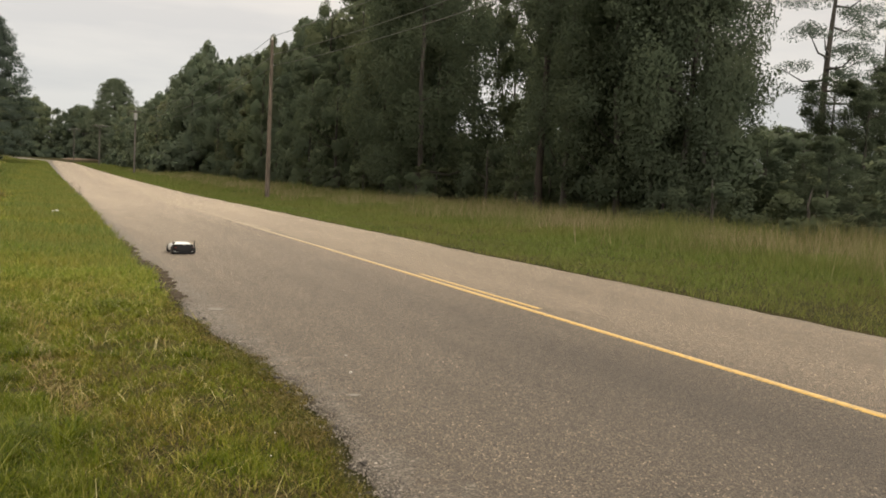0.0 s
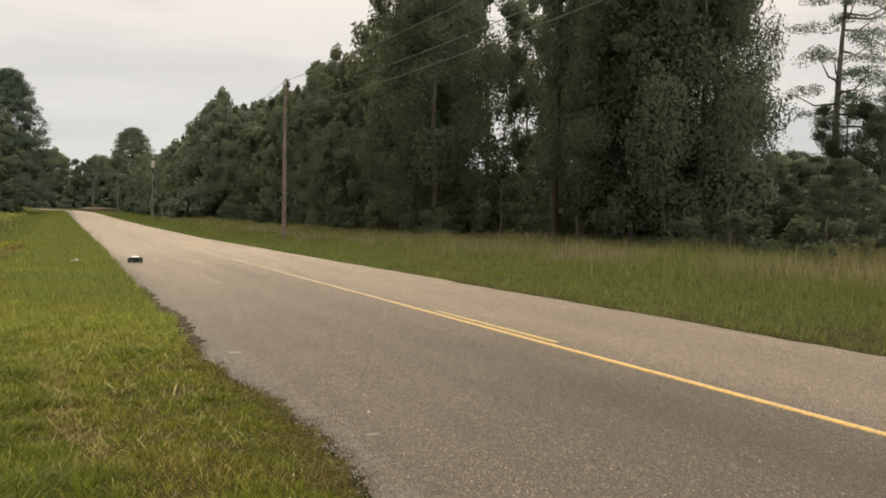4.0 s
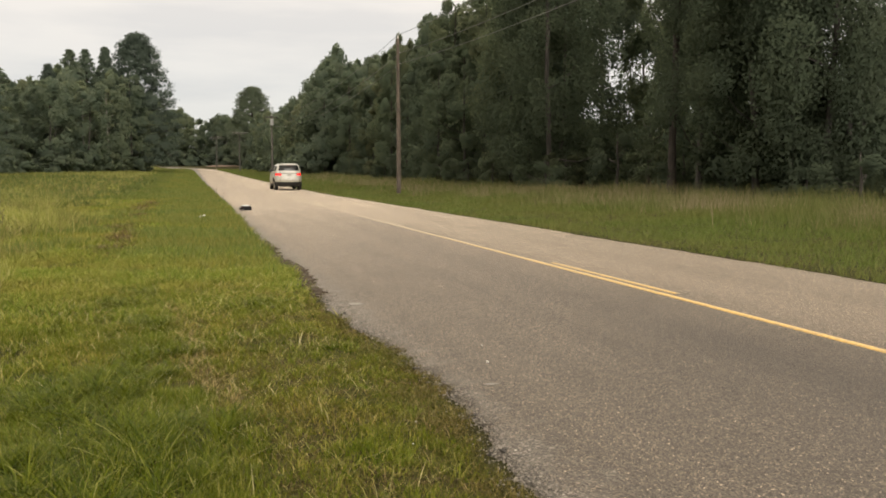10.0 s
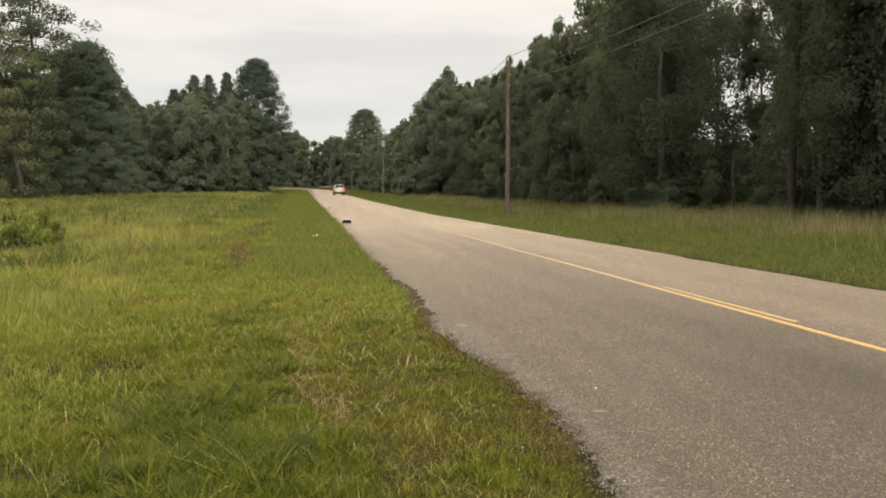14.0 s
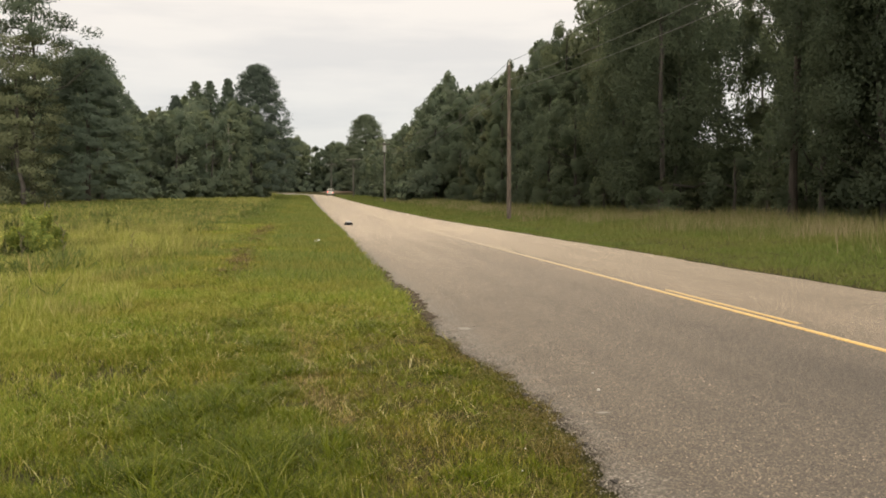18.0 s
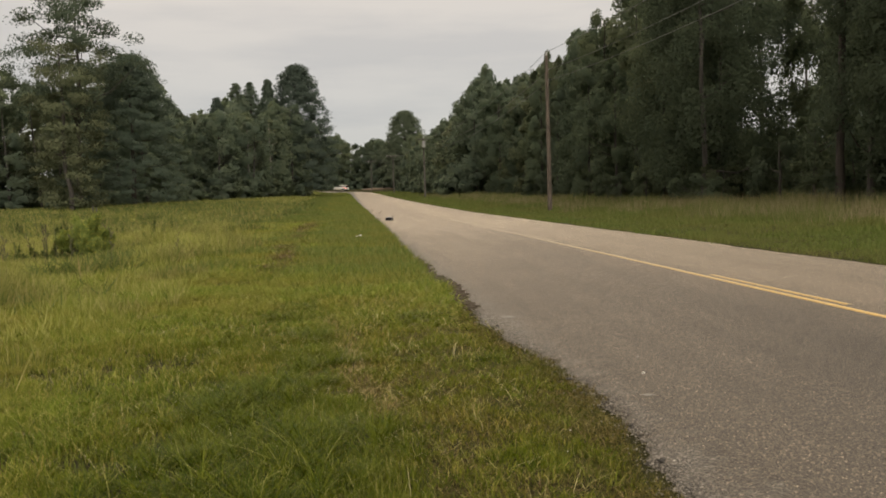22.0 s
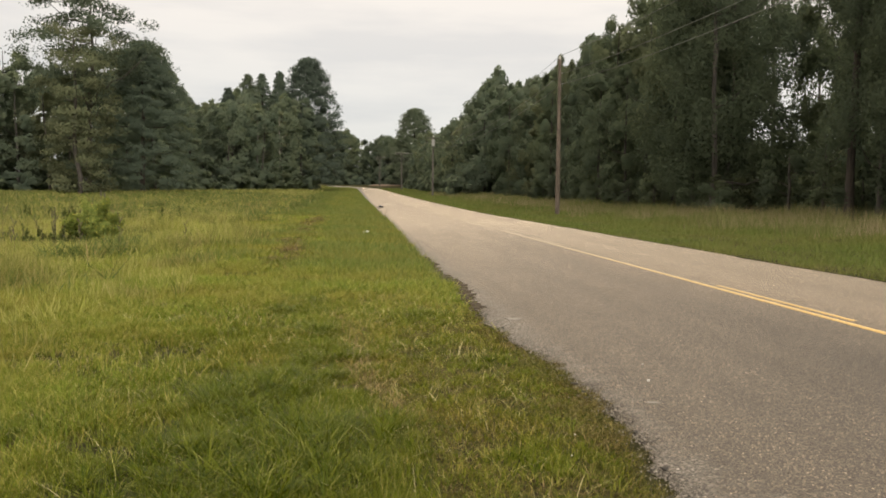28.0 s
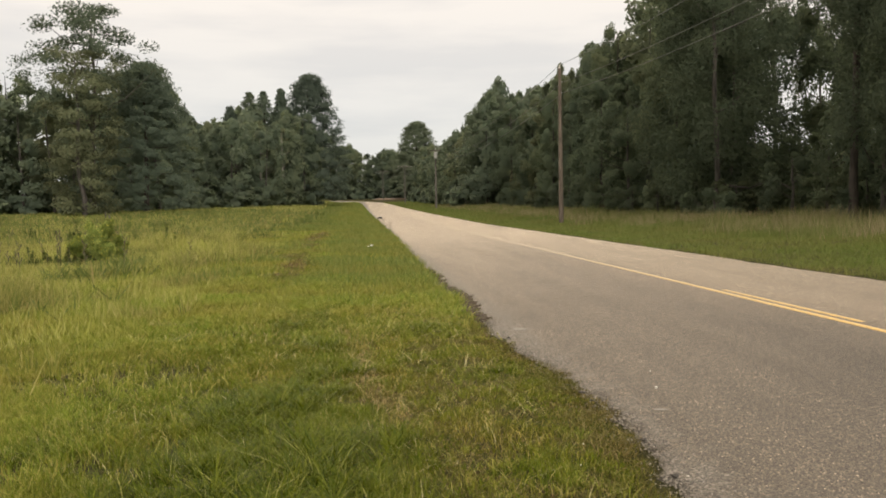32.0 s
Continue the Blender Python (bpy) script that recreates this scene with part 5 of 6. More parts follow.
# ---- utility poles and wires ----
def build_poles():
    steel, cap = plain("grey_steel", (0.4, 0.41, 0.42), 0.45, 0.7), plain("porcelain", (0.55, 0.53, 0.5), 0.3)
    can = plain("transformer_grey", (0.27, 0.27, 0.26), 0.5, 0.2)
    spots = ((11.43, -22.0, 9.0, "plain"), (11.43, 50.3, 8.8, "plain"), (10.62, 125.1, 8.3, "can"), (10.0, 200.0, 8.4, "tee"), (6.6, 258.0, 8.4, "tee"))
    for x, y, H, kind in spots:
        z = float(ground_height(x, y))
        # far poles take a greyer copy of the wood, shade and haze in its colour
        wood = POLE_WOOD if y < 100 else SHADED_POLE
        p = new("utility_pole")
        p.matrix_basis = pose(x, y, z)
        v, f = tube_path([(0, 0, -0.5), (0, 0, 0.3), (0, 0, H * 0.5), (0, 0, H)], [0.14, 0.135, 0.115, 0.085], 12)
        sh = new("shaft", mesh_of("shaft", v, f, wood, True))
        sh.parent = p
        part("pole_top", tube(bmesh.new(), (0, 0, H), (0, 0, H + 0.02), 0.10, 0.085, 12), wood, p)
        label = "weathered wooden utility pole on the grass verge"
        if kind == "tee":
            part("crossarm", box(bmesh.new(), -1.5, 1.5, -0.06, 0.06, H - 0.25, H - 0.10, 0.01), wood, p)
            for q in (-1.35, -0.6, 0.6, 1.35):
                part("insulator", tube(bmesh.new(), (q, 0, H - 0.1), (q, 0, H + 0.1), 0.045, 0.03), cap, p)
            label = "wooden utility pole with a crossarm"
        else:
            part("insulator", tube(bmesh.new(), (0, 0, H + 0.02), (0, 0, H + 0.24), 0.05, 0.03), cap, p)
            part("bracket", tube(bmesh.new(), (0, 0, H - 0.75), (0.16, 0, H - 0.75), 0.02, 0.02), steel, p)
            part("bracket", tube(bmesh.new(), (0, 0, H - 1.35), (0.16, 0, H - 1.35), 0.02, 0.02), steel, p)
        if kind == "can":
            bm = tube(bmesh.new(), (0.0, -0.36, H - 1.25), (0.0, -0.36, H - 0.45), 0.24, 0.24, 18)
            tube(bm, (0.0, -0.36, H - 0.45), (0.0, -0.36, H - 0.38), 0.25, 0.20, 18)
            part("transformer", bm, can, p, "pale grey transformer can")
            part("crossarm", box(bmesh.new(), -0.8, 0.8, -0.05, 0.05, H - 0.2, H - 0.08, 0.01), wood, p)
            label = "wooden utility pole carrying a grey transformer"
        tagged(p, label, "utility pole", "utility poles along the road")
    wire = plain("wire_grey", (0.13, 0.13, 0.125), 0.6)
    for drop, sag, name in ((-0.22, 1.15, "power_line"), (0.75, 1.15, "power_line"), (1.35, 1.1, "power_line")):
        for (x0, y0, h0, k0), (x1, y1, h1, k1) in zip(spots, spots[1:]):
            a = np.array([x0 + (0.16 if drop > 0 else 0), y0, float(ground_height(x0, y0)) + h0 - drop])
            b = np.array([x1 + (0.16 if drop > 0 else 0), y1, float(ground_height(x1, y1)) + h1 - drop])
            t = np.linspace(0, 1, 25)[:, None]
            pts = a + (b - a) * t
            pts[:, 2] -= (sag * 4 * t * (1 - t)).ravel() * (np.linalg.norm(b - a) / 73) ** 2
            v, f = tube_path(pts, [0.013] * 25, 5)
            tagged(new(name, mesh_of(name, v, f, wire)), "thin dark overhead wire between the poles", "power line", "overhead wires")


build_poles()
# ---- vehicles ----
def shade(name, color, rough, metal=0.0, coat=0.0, vary=0.05, scale=5.0):
    return plain(name, color, rough, metal, vary, scale, 0.0, coat)


def glow_material(name, color, strength):
    m, n, l, b = material(name)
    b.inputs["Base Color"].default_value = (*color, 1)
    b.inputs["Emission Color"].default_value = (*color, 1)
    b.inputs["Emission Strength"].default_value = strength
    b.inputs["Roughness"].default_value = 0.2
    return m


def glass_material():
    m, n, l, b = material("tinted_glass")
    b.inputs["Base Color"].default_value = (0.007, 0.008, 0.008, 1)
    b.inputs["Roughness"].default_value = 0.06
    b.inputs["IOR"].default_value = 1.5
    b.inputs["Specular IOR Level"].default_value = 0.3
    return m


def dusty_paint():
    """White car paint with road dust low on the flanks."""
    m, n, l, b = material("white_car_paint")
    t = n.new("ShaderNodeTexCoord")
    s = n.new("ShaderNodeSeparateXYZ")
    l.new(t.outputs["Object"], s.inputs[0])
    a = n.new("ShaderNodeMath")
    a.operation = "MULTIPLY_ADD"
    l.new(noise_of(n, l, t.outputs["Object"], 3.0, 5), a.inputs[0])
    a.inputs[1].default_value = 0.5
    l.new(s.outputs["Z"], a.inputs[2])
    col = ramp(n, l, a.outputs[0], ((0.5, (0.22, 0.172, 0.115)), (0.8, (0.365, 0.33, 0.25)), (1.1, (0.41, 0.395, 0.335)), (1.5, (0.43, 0.42, 0.375))))
    l.new(col, b.inputs["Base Color"])
    b.inputs["Roughness"].default_value, b.inputs["Coat Weight"].default_value, b.inputs["Coat Roughness"].default_value = 0.45, 0.25, 0.25
    return m


PAINT, GLASS = dusty_paint(), glass_material()
BLACK, TYRE = shade("black_trim", (0.013, 0.013, 0.013), 0.6), shade("tyre_rubber", (0.017, 0.016, 0.015), 0.9)
SILVER = shade("silver_alloy", (0.36, 0.32, 0.265), 0.5, 0.4)
BRAKE, DIM_RED = glow_material("lit_brake_light", (0.9, 0.018, 0.015), 4.0), shade("red_lens", (0.16, 0.014, 0.012), 0.25, coat=0.3)
DUST_TRIM = shade("dusty_trim", (0.16, 0.145, 0.115), 0.6)
CHROME = shade("chrome", (0.6, 0.6, 0.58), 0.2, 1.0)

LOW = ((0.29, -2.40, 2.34, 0.86), (0.36, -2.46, 2.42, 0.91), (0.50, -2.53, 2.50, 0.955), (0.62, -2.545, 2.53, 0.966), (0.72, -2.54, 2.54, 0.968), (0.84, -2.515, 2.53, 0.964), (0.92, -2.50, 2.50, 0.962), (1.02, -2.48, 2.38, 0.955),
       (1.10, -2.462, 2.06, 0.945), (1.17, -2.443, 1.66, 0.932), (1.22, -2.425, 1.44, 0.918))
HIGH = ((1.22, -2.425, 1.44, 0.918), (1.28, -2.402, 1.26, 0.902), (1.36, -2.372, 1.07, 0.88), (1.45, -2.337, 0.88, 0.855), (1.54, -2.298, 0.69, 0.822), (1.62, -2.26, 0.51, 0.785), (1.68, -2.235, 0.36, 0.745), (1.73, -2.205, 0.18, 0.69),
        (1.765, -2.15, -0.02, 0.61), (1.787, -2.04, -0.25, 0.50), (1.798, -1.85, -0.5, 0.36))


def ring_loft(levels, power=4.0, count=132):
    """A closed shell from rounded outlines, one a level: height, rear end, front end, half width."""
    bm = bmesh.new()
    rings = []
    for z, y0, y1, hw in levels:
        ring = []
        for k in range(count):
            a = 2 * math.pi * k / count
            c, s = math.cos(a), math.sin(a)
            x = hw * math.copysign(abs(c) ** (2 / power), c)
            y = (y0 + y1) / 2 + (y1 - y0) / 2 * math.copysign(abs(s) ** (2 / power), s)
            ring.append(bm.verts.new((x, y, z)))
        rings.append(ring)
    for a, b in zip(rings, rings[1:]):
        for k in range(count):
            bm.faces.new((a[k], a[(k + 1) % count], b[(k + 1) % count], b[k]))
    for f in bm.faces:
        f.smooth = True
    bm.faces.new(list(reversed(rings[0])))
    bm.faces.new(rings[-1])
    return bm


def side_x(levels, y, z, power=4.0):
    """The half width of such a shell at y and z."""
    zs = [v[0] for v in levels]
    y0, y1, hw = (float(np.interp(z, zs, [v[i] for v in levels])) for i in (1, 2, 3))
    t = min(abs((y - (y0 + y1) / 2) / ((y1 - y0) / 2)), 0.999)
    return hw * (1 - t ** power) ** (1 / power)


def end_y(levels, x, z, front, power=4.0):
    zs = [v[0] for v in levels]
    y0, y1, hw = (float(np.interp(z, zs, [v[i] for v in levels])) for i in (1, 2, 3))
    t = min(abs(x / hw), 0.999)
    return (y0 + y1) / 2 + (1 if front else -1) * (y1 - y0) / 2 * (1 - t ** power) ** (1 / power)


def side_patch(levels, sign, corners, out, nu=30, nv=8):
    """A thin panel that lies on the flank; corners (y, z): lower rear, lower front, upper front, upper rear."""
    bm = bmesh.new()
    grid = []
    for i in range(nu + 1):
        u, row = i / nu, []
        for j in range(nv + 1):
            v = j / nv
            y = (corners[0][0] * (1 - u) + corners[1][0] * u) * (1 - v) + (corners[3][0] * (1 - u) + corners[2][0] * u) * v
            z = (corners[0][1] * (1 - u) + corners[1][1] * u) * (1 - v) + (corners[3][1] * (1 - u) + corners[2][1] * u) * v
            row.append((sign * (side_x(levels, y, z) + out), y, z))
        grid.append(row)
    return slab(bm, grid, Vector((-sign * (out + 0.01), 0, 0)))


def end_patch(levels, front, corners, out, nu=40, nv=8):
    """A thin panel on the rear or front; corners (x, z): lower left, lower right, upper right, upper left."""
    bm = bmesh.new()
    grid = []
    sgn = 1 if front else -1
    for i in range(nu + 1):
        u, row = i / nu, []
        for j in range(nv + 1):
            v = j / nv
            x = (corners[0][0] * (1 - u) + corners[1][0] * u) * (1 - v) + (corners[3][0] * (1 - u) + corners[2][0] * u) * v
            z = (corners[0][1] * (1 - u) + corners[1][1] * u) * (1 - v) + (corners[3][1] * (1 - u) + corners[2][1] * u) * v
            row.append((x, end_y(levels, x, z, front) + sgn * out, z))
        grid.append(row)
    return slab(bm, grid, Vector((0, -sgn * (out + 0.01), 0)))


def slab(bm, grid, back):
    nu, nv = len(grid), len(grid[0])
    a = [[bm.verts.new(p) for p in row] for row in grid]
    b = [[bm.verts.new(Vector(p) + back) for p in row] for row in grid]
    for i in range(nu - 1):
        for j in range(nv - 1):
            bm.faces.new((a[i][j], a[i + 1][j], a[i + 1][j + 1], a[i][j + 1]))
    rim = [(i, 0) for i in range(nu)] + [(nu - 1, j) for j in range(1, nv)] + [(i, nv - 1) for i in range(nu - 2, -1, -1)] + [(0, j) for j in range(nv - 2, 0, -1)]
    for (i, j), (k, m) in zip(rim, rim[1:] + rim[:1]):
        bm.faces.new((a[i][j], b[i][j], b[k][m], a[k][m]))
    bmesh.ops.recalc_face_normals(bm, faces=bm.faces)
    return bm


def wheel(parent, x, y, r, w, spokes, tyre_mat, rim_mat):
    """A wheel that turns on its axle: a tyre, and a rim with spokes."""
    hub = new("wheel")
    hub.parent = parent
    hub.matrix_basis = pose(x, y, r)
    sign = 1 if x > 0 else -1
    bm = bmesh.new()
    prof = ((-w / 2, r * 0.66), (-w / 2, r * 0.90), (-w * 0.38, r), (w * 0.38, r), (w / 2, r * 0.90), (w / 2, r * 0.66))
    n = 28
    rows = [[bm.verts.new((px, math.cos(2 * math.pi * k / n) * pr, math.sin(2 * math.pi * k / n) * pr)) for k in range(n)] for px, pr in prof]
    for a, b in zip(rows, rows[1:] + rows[:1]):
        for k in range(n):
            bm.faces.new((a[k], a[(k + 1) % n], b[(k + 1) % n], b[k]))
    bmesh.ops.recalc_face_normals(bm, faces=bm.faces)
    part("tyre", bm, tyre_mat, hub, smooth_faces=True)
    # black disc added behind the spokes in place of the shaded gaps
    bm = bmesh.new()
    tube(bm, (sign * w * 0.40, 0, 0), (sign * w * 0.47, 0, 0), r * 0.68, r * 0.66, 24)
    part("wheel_disc", bm, BLACK, hub)
    bm = bmesh.new()
    for k in range(spokes):
        a = 2 * math.pi * k / spokes
        for d in (-0.12, 0.12):
            tube(bm, (sign * w * 0.48, math.cos(a) * r * 0.1, math.sin(a) * r * 0.1), (sign * w * 0.48, math.cos(a + d) * r * 0.64, math.sin(a + d) * r * 0.64), r * 0.085, r * 0.065, 6)
    tube(bm, (sign * w * 0.12, 0, 0), (sign * w * 0.51, 0, 0), r * 0.17, r * 0.14, 12)
    n = 28
    inner = [[bm.verts.new((sign * q, math.cos(2 * math.pi * k / n) * pr, math.sin(2 * math.pi * k / n) * pr)) for k in range(n)] for q, pr in ((w * 0.5, r * 0.70), (w * 0.52, r * 0.66), (w * 0.47, r * 0.60))]
    for a, b in zip(inner, inner[1:]):
        for k in range(n):
            bm.faces.new((a[k], a[(k + 1) % n], b[(k + 1) % n], b[k]))
    part("rim", bm, rim_mat, hub)
    return hub


def build_suv():
    car = new("car")
    body = part("body", ring_loft(LOW + HIGH[1:]), PAINT, car)
    # wheel wells cut through the flanks
    bm = bmesh.new()
    for s in (-1, 1):
        for y in (1.60, -1.43):
            tube(bm, (s * 0.60, y, 0.40), (s * 1.25, y, 0.40), 0.43, 0.43, 36)
    wells = part("wheel_wells", bm, BLACK, None)
    cut = body.modifiers.new("wells", "BOOLEAN")
    cut.operation, cut.object, cut.solver, cut.material_mode = "DIFFERENCE", wells, "EXACT", "TRANSFER"
    bpy.context.view_layer.update()
    shell = bpy.data.meshes.new_from_object(body.evaluated_get(bpy.context.evaluated_depsgraph_get()))
    body.modifiers.remove(cut)
    body.data = shell
    bpy.data.objects.remove(wells)
    for s in (-1, 1):
        part("side_window", side_patch(HIGH, s, ((0.02, 1.275), (1.08, 1.27), (0.48, 1.635), (0.02, 1.665)), 0.006), GLASS, car)
        part("side_window", side_patch(HIGH, s, ((-1.06, 1.285), (-0.06, 1.275), (-0.06, 1.665), (-0.98, 1.66)), 0.006), GLASS, car)
        part("side_window", side_patch(HIGH, s, ((-1.95, 1.335), (-1.38, 1.315), (-1.30, 1.635), (-1.80, 1.625)), 0.006), GLASS, car)
        part("door_pillar", side_patch(HIGH, s, ((-0.06, 1.275), (0.02, 1.275), (0.02, 1.665), (-0.06, 1.665)), 0.008, 2, 6), BLACK, car)
        part("sill_trim", side_patch(LOW, s, ((-1.0, 0.31), (1.14, 0.31), (1.14, 0.42), (-1.0, 0.42)), 0.006), BLACK, car)
        part("chrome_strip", side_patch(LOW, s, ((-0.96, 0.43), (1.1, 0.43), (1.1, 0.445), (-0.96, 0.445)), 0.008, 8, 1), CHROME, car)
        for y in (0.22, -0.86):
            part("door_handle", side_patch(LOW, s, ((y - 0.1, 1.075), (y + 0.1, 1.075), (y + 0.1, 1.10), (y - 0.1, 1.10)), 0.03, 3, 1), PAINT, car)
        for y in (1.16, -0.02, -1.14):
            part("door_seam", side_patch(LOW, s, ((y - 0.006, 0.45), (y + 0.006, 0.45), (y + 0.006, 1.22), (y - 0.006, 1.22)), 0.003, 1, 6), BLACK, car)
        part("body_crease", side_patch(LOW, s, ((-1.02, 0.66), (1.05, 0.64), (1.05, 0.66), (-1.02, 0.69)), 0.012, 10, 1), PAINT, car)
        bm = box(bmesh.new(), min(s * 0.85, s * 1.02), max(s * 0.85, s * 1.02), 0.86, 1.0, 1.23, 1.40, 0.03)
        tube(bm, (s * 0.70, 0.94, 1.25), (s * 0.88, 0.93, 1.28), 0.03, 0.025, 8)
        part("door_mirror", bm, BLACK, car)
        rail = bmesh.new()
        pts = [(s * 0.56, -1.8, 1.765), (s * 0.57, -1.6, 1.82), (s * 0.57, -0.5, 1.83), (s * 0.56, 0.0, 1.80), (s * 0.56, 0.1, 1.735)]
        for a, b in zip(pts, pts[1:]):
            tube(rail, a, b, 0.013, 0.013, 6)
        part("roof_rail", rail, BLACK, car)
        for y in (1.60, -1.43):
            bm = bmesh.new()
            rims = []
            for rr, out in ((0.462, 0.002), (0.456, 0.012), (0.428, 0.012), (0.424, -0.05)):
                ring = []
                for k in range(25):
                    a = math.pi * (-0.06 + 1.12 * k / 24)
                    v, z = y + math.cos(a) * rr, 0.40 + math.sin(a) * rr
                    ring.append(bm.verts.new((s * (side_x(LOW, v, z) + out), v, z)))
                rims.append(ring)
            for a, b in zip(rims, rims[1:]):
                for k in range(24):
                    bm.faces.new((a[k], a[k + 1], b[k + 1], b[k]))
            part("wheel_arch", bm, BLACK, car)
        # tail lights: a dark red lens round two lit chambers
        x0, x1 = sorted((s * 0.52, s * 0.89))
        part("tail_light", end_patch(LOW, False, ((x0, 1.0), (x1, 0.985), (x1, 1.15), (x0, 1.145)), 0.012), DIM_RED, car, "dark red tail light lens")
        part("tail_light", side_patch(LOW, s, ((-2.42, 0.995), (-2.345, 1.015), (-2.35, 1.135), (-2.42, 1.15)), 0.010, 10, 3), DIM_RED, car, "dark red tail light lens")
        for a, b in ((0.545, 0.69), (0.74, 0.86)):
            c0, c1 = sorted((s * a, s * b))
            part("lit_brake_light", end_patch(LOW, False, ((c0, 1.025), (c1, 1.018), (c1, 1.10), (c0, 1.105)), 0.017, 6, 3), BRAKE, car, "lit red brake light")
        part("headlight", end_patch(LOW, True, ((s * 0.55 if s < 0 else 0.55, 0.86), (s * 0.9 if s > 0 else -0.9, 0.86), (s * 0.9 if s > 0 else -0.9, 0.98), (s * 0.55, 0.98)), 0.01), CHROME, car)
        part("fog_reflector", end_patch(LOW, False, (sorted((s * 0.62, s * 0.84))[0:1] + [0.47], sorted((s * 0.62, s * 0.84))[1:] + [0.47], sorted((s * 0.62, s * 0.84))[1:] + [0.50], sorted((s * 0.62, s * 0.84))[0:1] + [0.50]), 0.014, 3, 1), DIM_RED, car)
    part("rear_window", end_patch(HIGH, False, ((-0.70, 1.325), (0.70, 1.325), (0.61, 1.685), (-0.61, 1.685)), 0.006), GLASS, car)
    part("windshield", end_patch(HIGH, True, ((-0.80, 1.26), (0.80, 1.26), (0.66, 1.66), (-0.66, 1.66)), 0.006), GLASS, car)
    part("spoiler", end_patch(HIGH, False, ((-0.60, 1.722), (0.60, 1.722), (0.50, 1.775), (-0.50, 1.775)), 0.045, 40, 6), PAINT, car, smooth_faces=True)
    part("third_brake_light", box(bmesh.new(), -0.11, 0.11, -2.262, -2.20, 1.655, 1.68, 0.004), DIM_RED, car, "dark red high brake light")
    part("rear_bumper", end_patch(LOW, False, ((-0.80, 0.295), (0.80, 0.295), (0.93, 0.57), (-0.93, 0.57)), 0.016), BLACK, car)
    for s in (-1, 1):
        part("bumper_corner", side_patch(LOW, s, ((-2.34, 0.30), (-1.92, 0.30), (-1.92, 0.47), (-2.45, 0.57)), 0.010), BLACK, car)
    part("liftgate_seam", end_patch(LOW, False, ((-0.70, 0.665), (0.70, 0.665), (0.70, 0.685), (-0.70, 0.685)), 0.004, 40, 1), BLACK, car)
    part("liftgate_trim", end_patch(LOW, False, ((-0.47, 1.125), (0.47, 1.125), (0.47, 1.165), (-0.47, 1.165)), 0.022, 40, 1), DUST_TRIM, car)
    part("plate_recess", end_patch(LOW, False, ((-0.27, 0.945), (0.27, 0.945), (0.29, 1.115), (-0.29, 1.115)), 0.004, 4, 3), PAINT, car)
    plate = part("license_plate", box(bmesh.new(), -0.155, 0.155, -2.515, -2.49, 0.96, 1.095, 0.004), shade("plate_white", (0.42, 0.42, 0.39), 0.6), car)
    for k in range(6):
        part("plate_mark", box(bmesh.new(), -0.12 + k * 0.042, -0.092 + k * 0.042, -2.519, -2.513, 1.0, 1.06), SILVER, plate)
    for x0, x1, z in ((-0.68, -0.50, 0.875), (-0.68, -0.36, 0.825), (0.55, 0.68, 0.85)):
        part("badge", end_patch(LOW, False, ((x0, z), (x1, z), (x1, z + 0.022), (x0, z + 0.022)), 0.008, 2, 1), SILVER, car)
    part("gate_handle", end_patch(LOW, False, ((-0.08, 0.80), (0.08, 0.80), (0.08, 0.82), (-0.08, 0.82)), 0.006, 2, 1), BLACK, car)
    part("grille", end_patch(LOW, True, ((-0.45, 0.62), (0.45, 0.62), (0.42, 0.92), (-0.42, 0.92)), 0.012), BLACK, car)
    part("underbody", box(bmesh.new(), -0.56, 0.56, -2.1, 2.1, 0.24, 0.34, 0.02), BLACK, car)
    wheels = [wheel(car, s * 0.79, y, 0.385, 0.255, 5, TYRE, SILVER) for s in (-1, 1) for y in (1.60, -1.43)]
    return tagged(car, "dusty white sport utility vehicle, brake lights lit, driving off", "car"), wheels


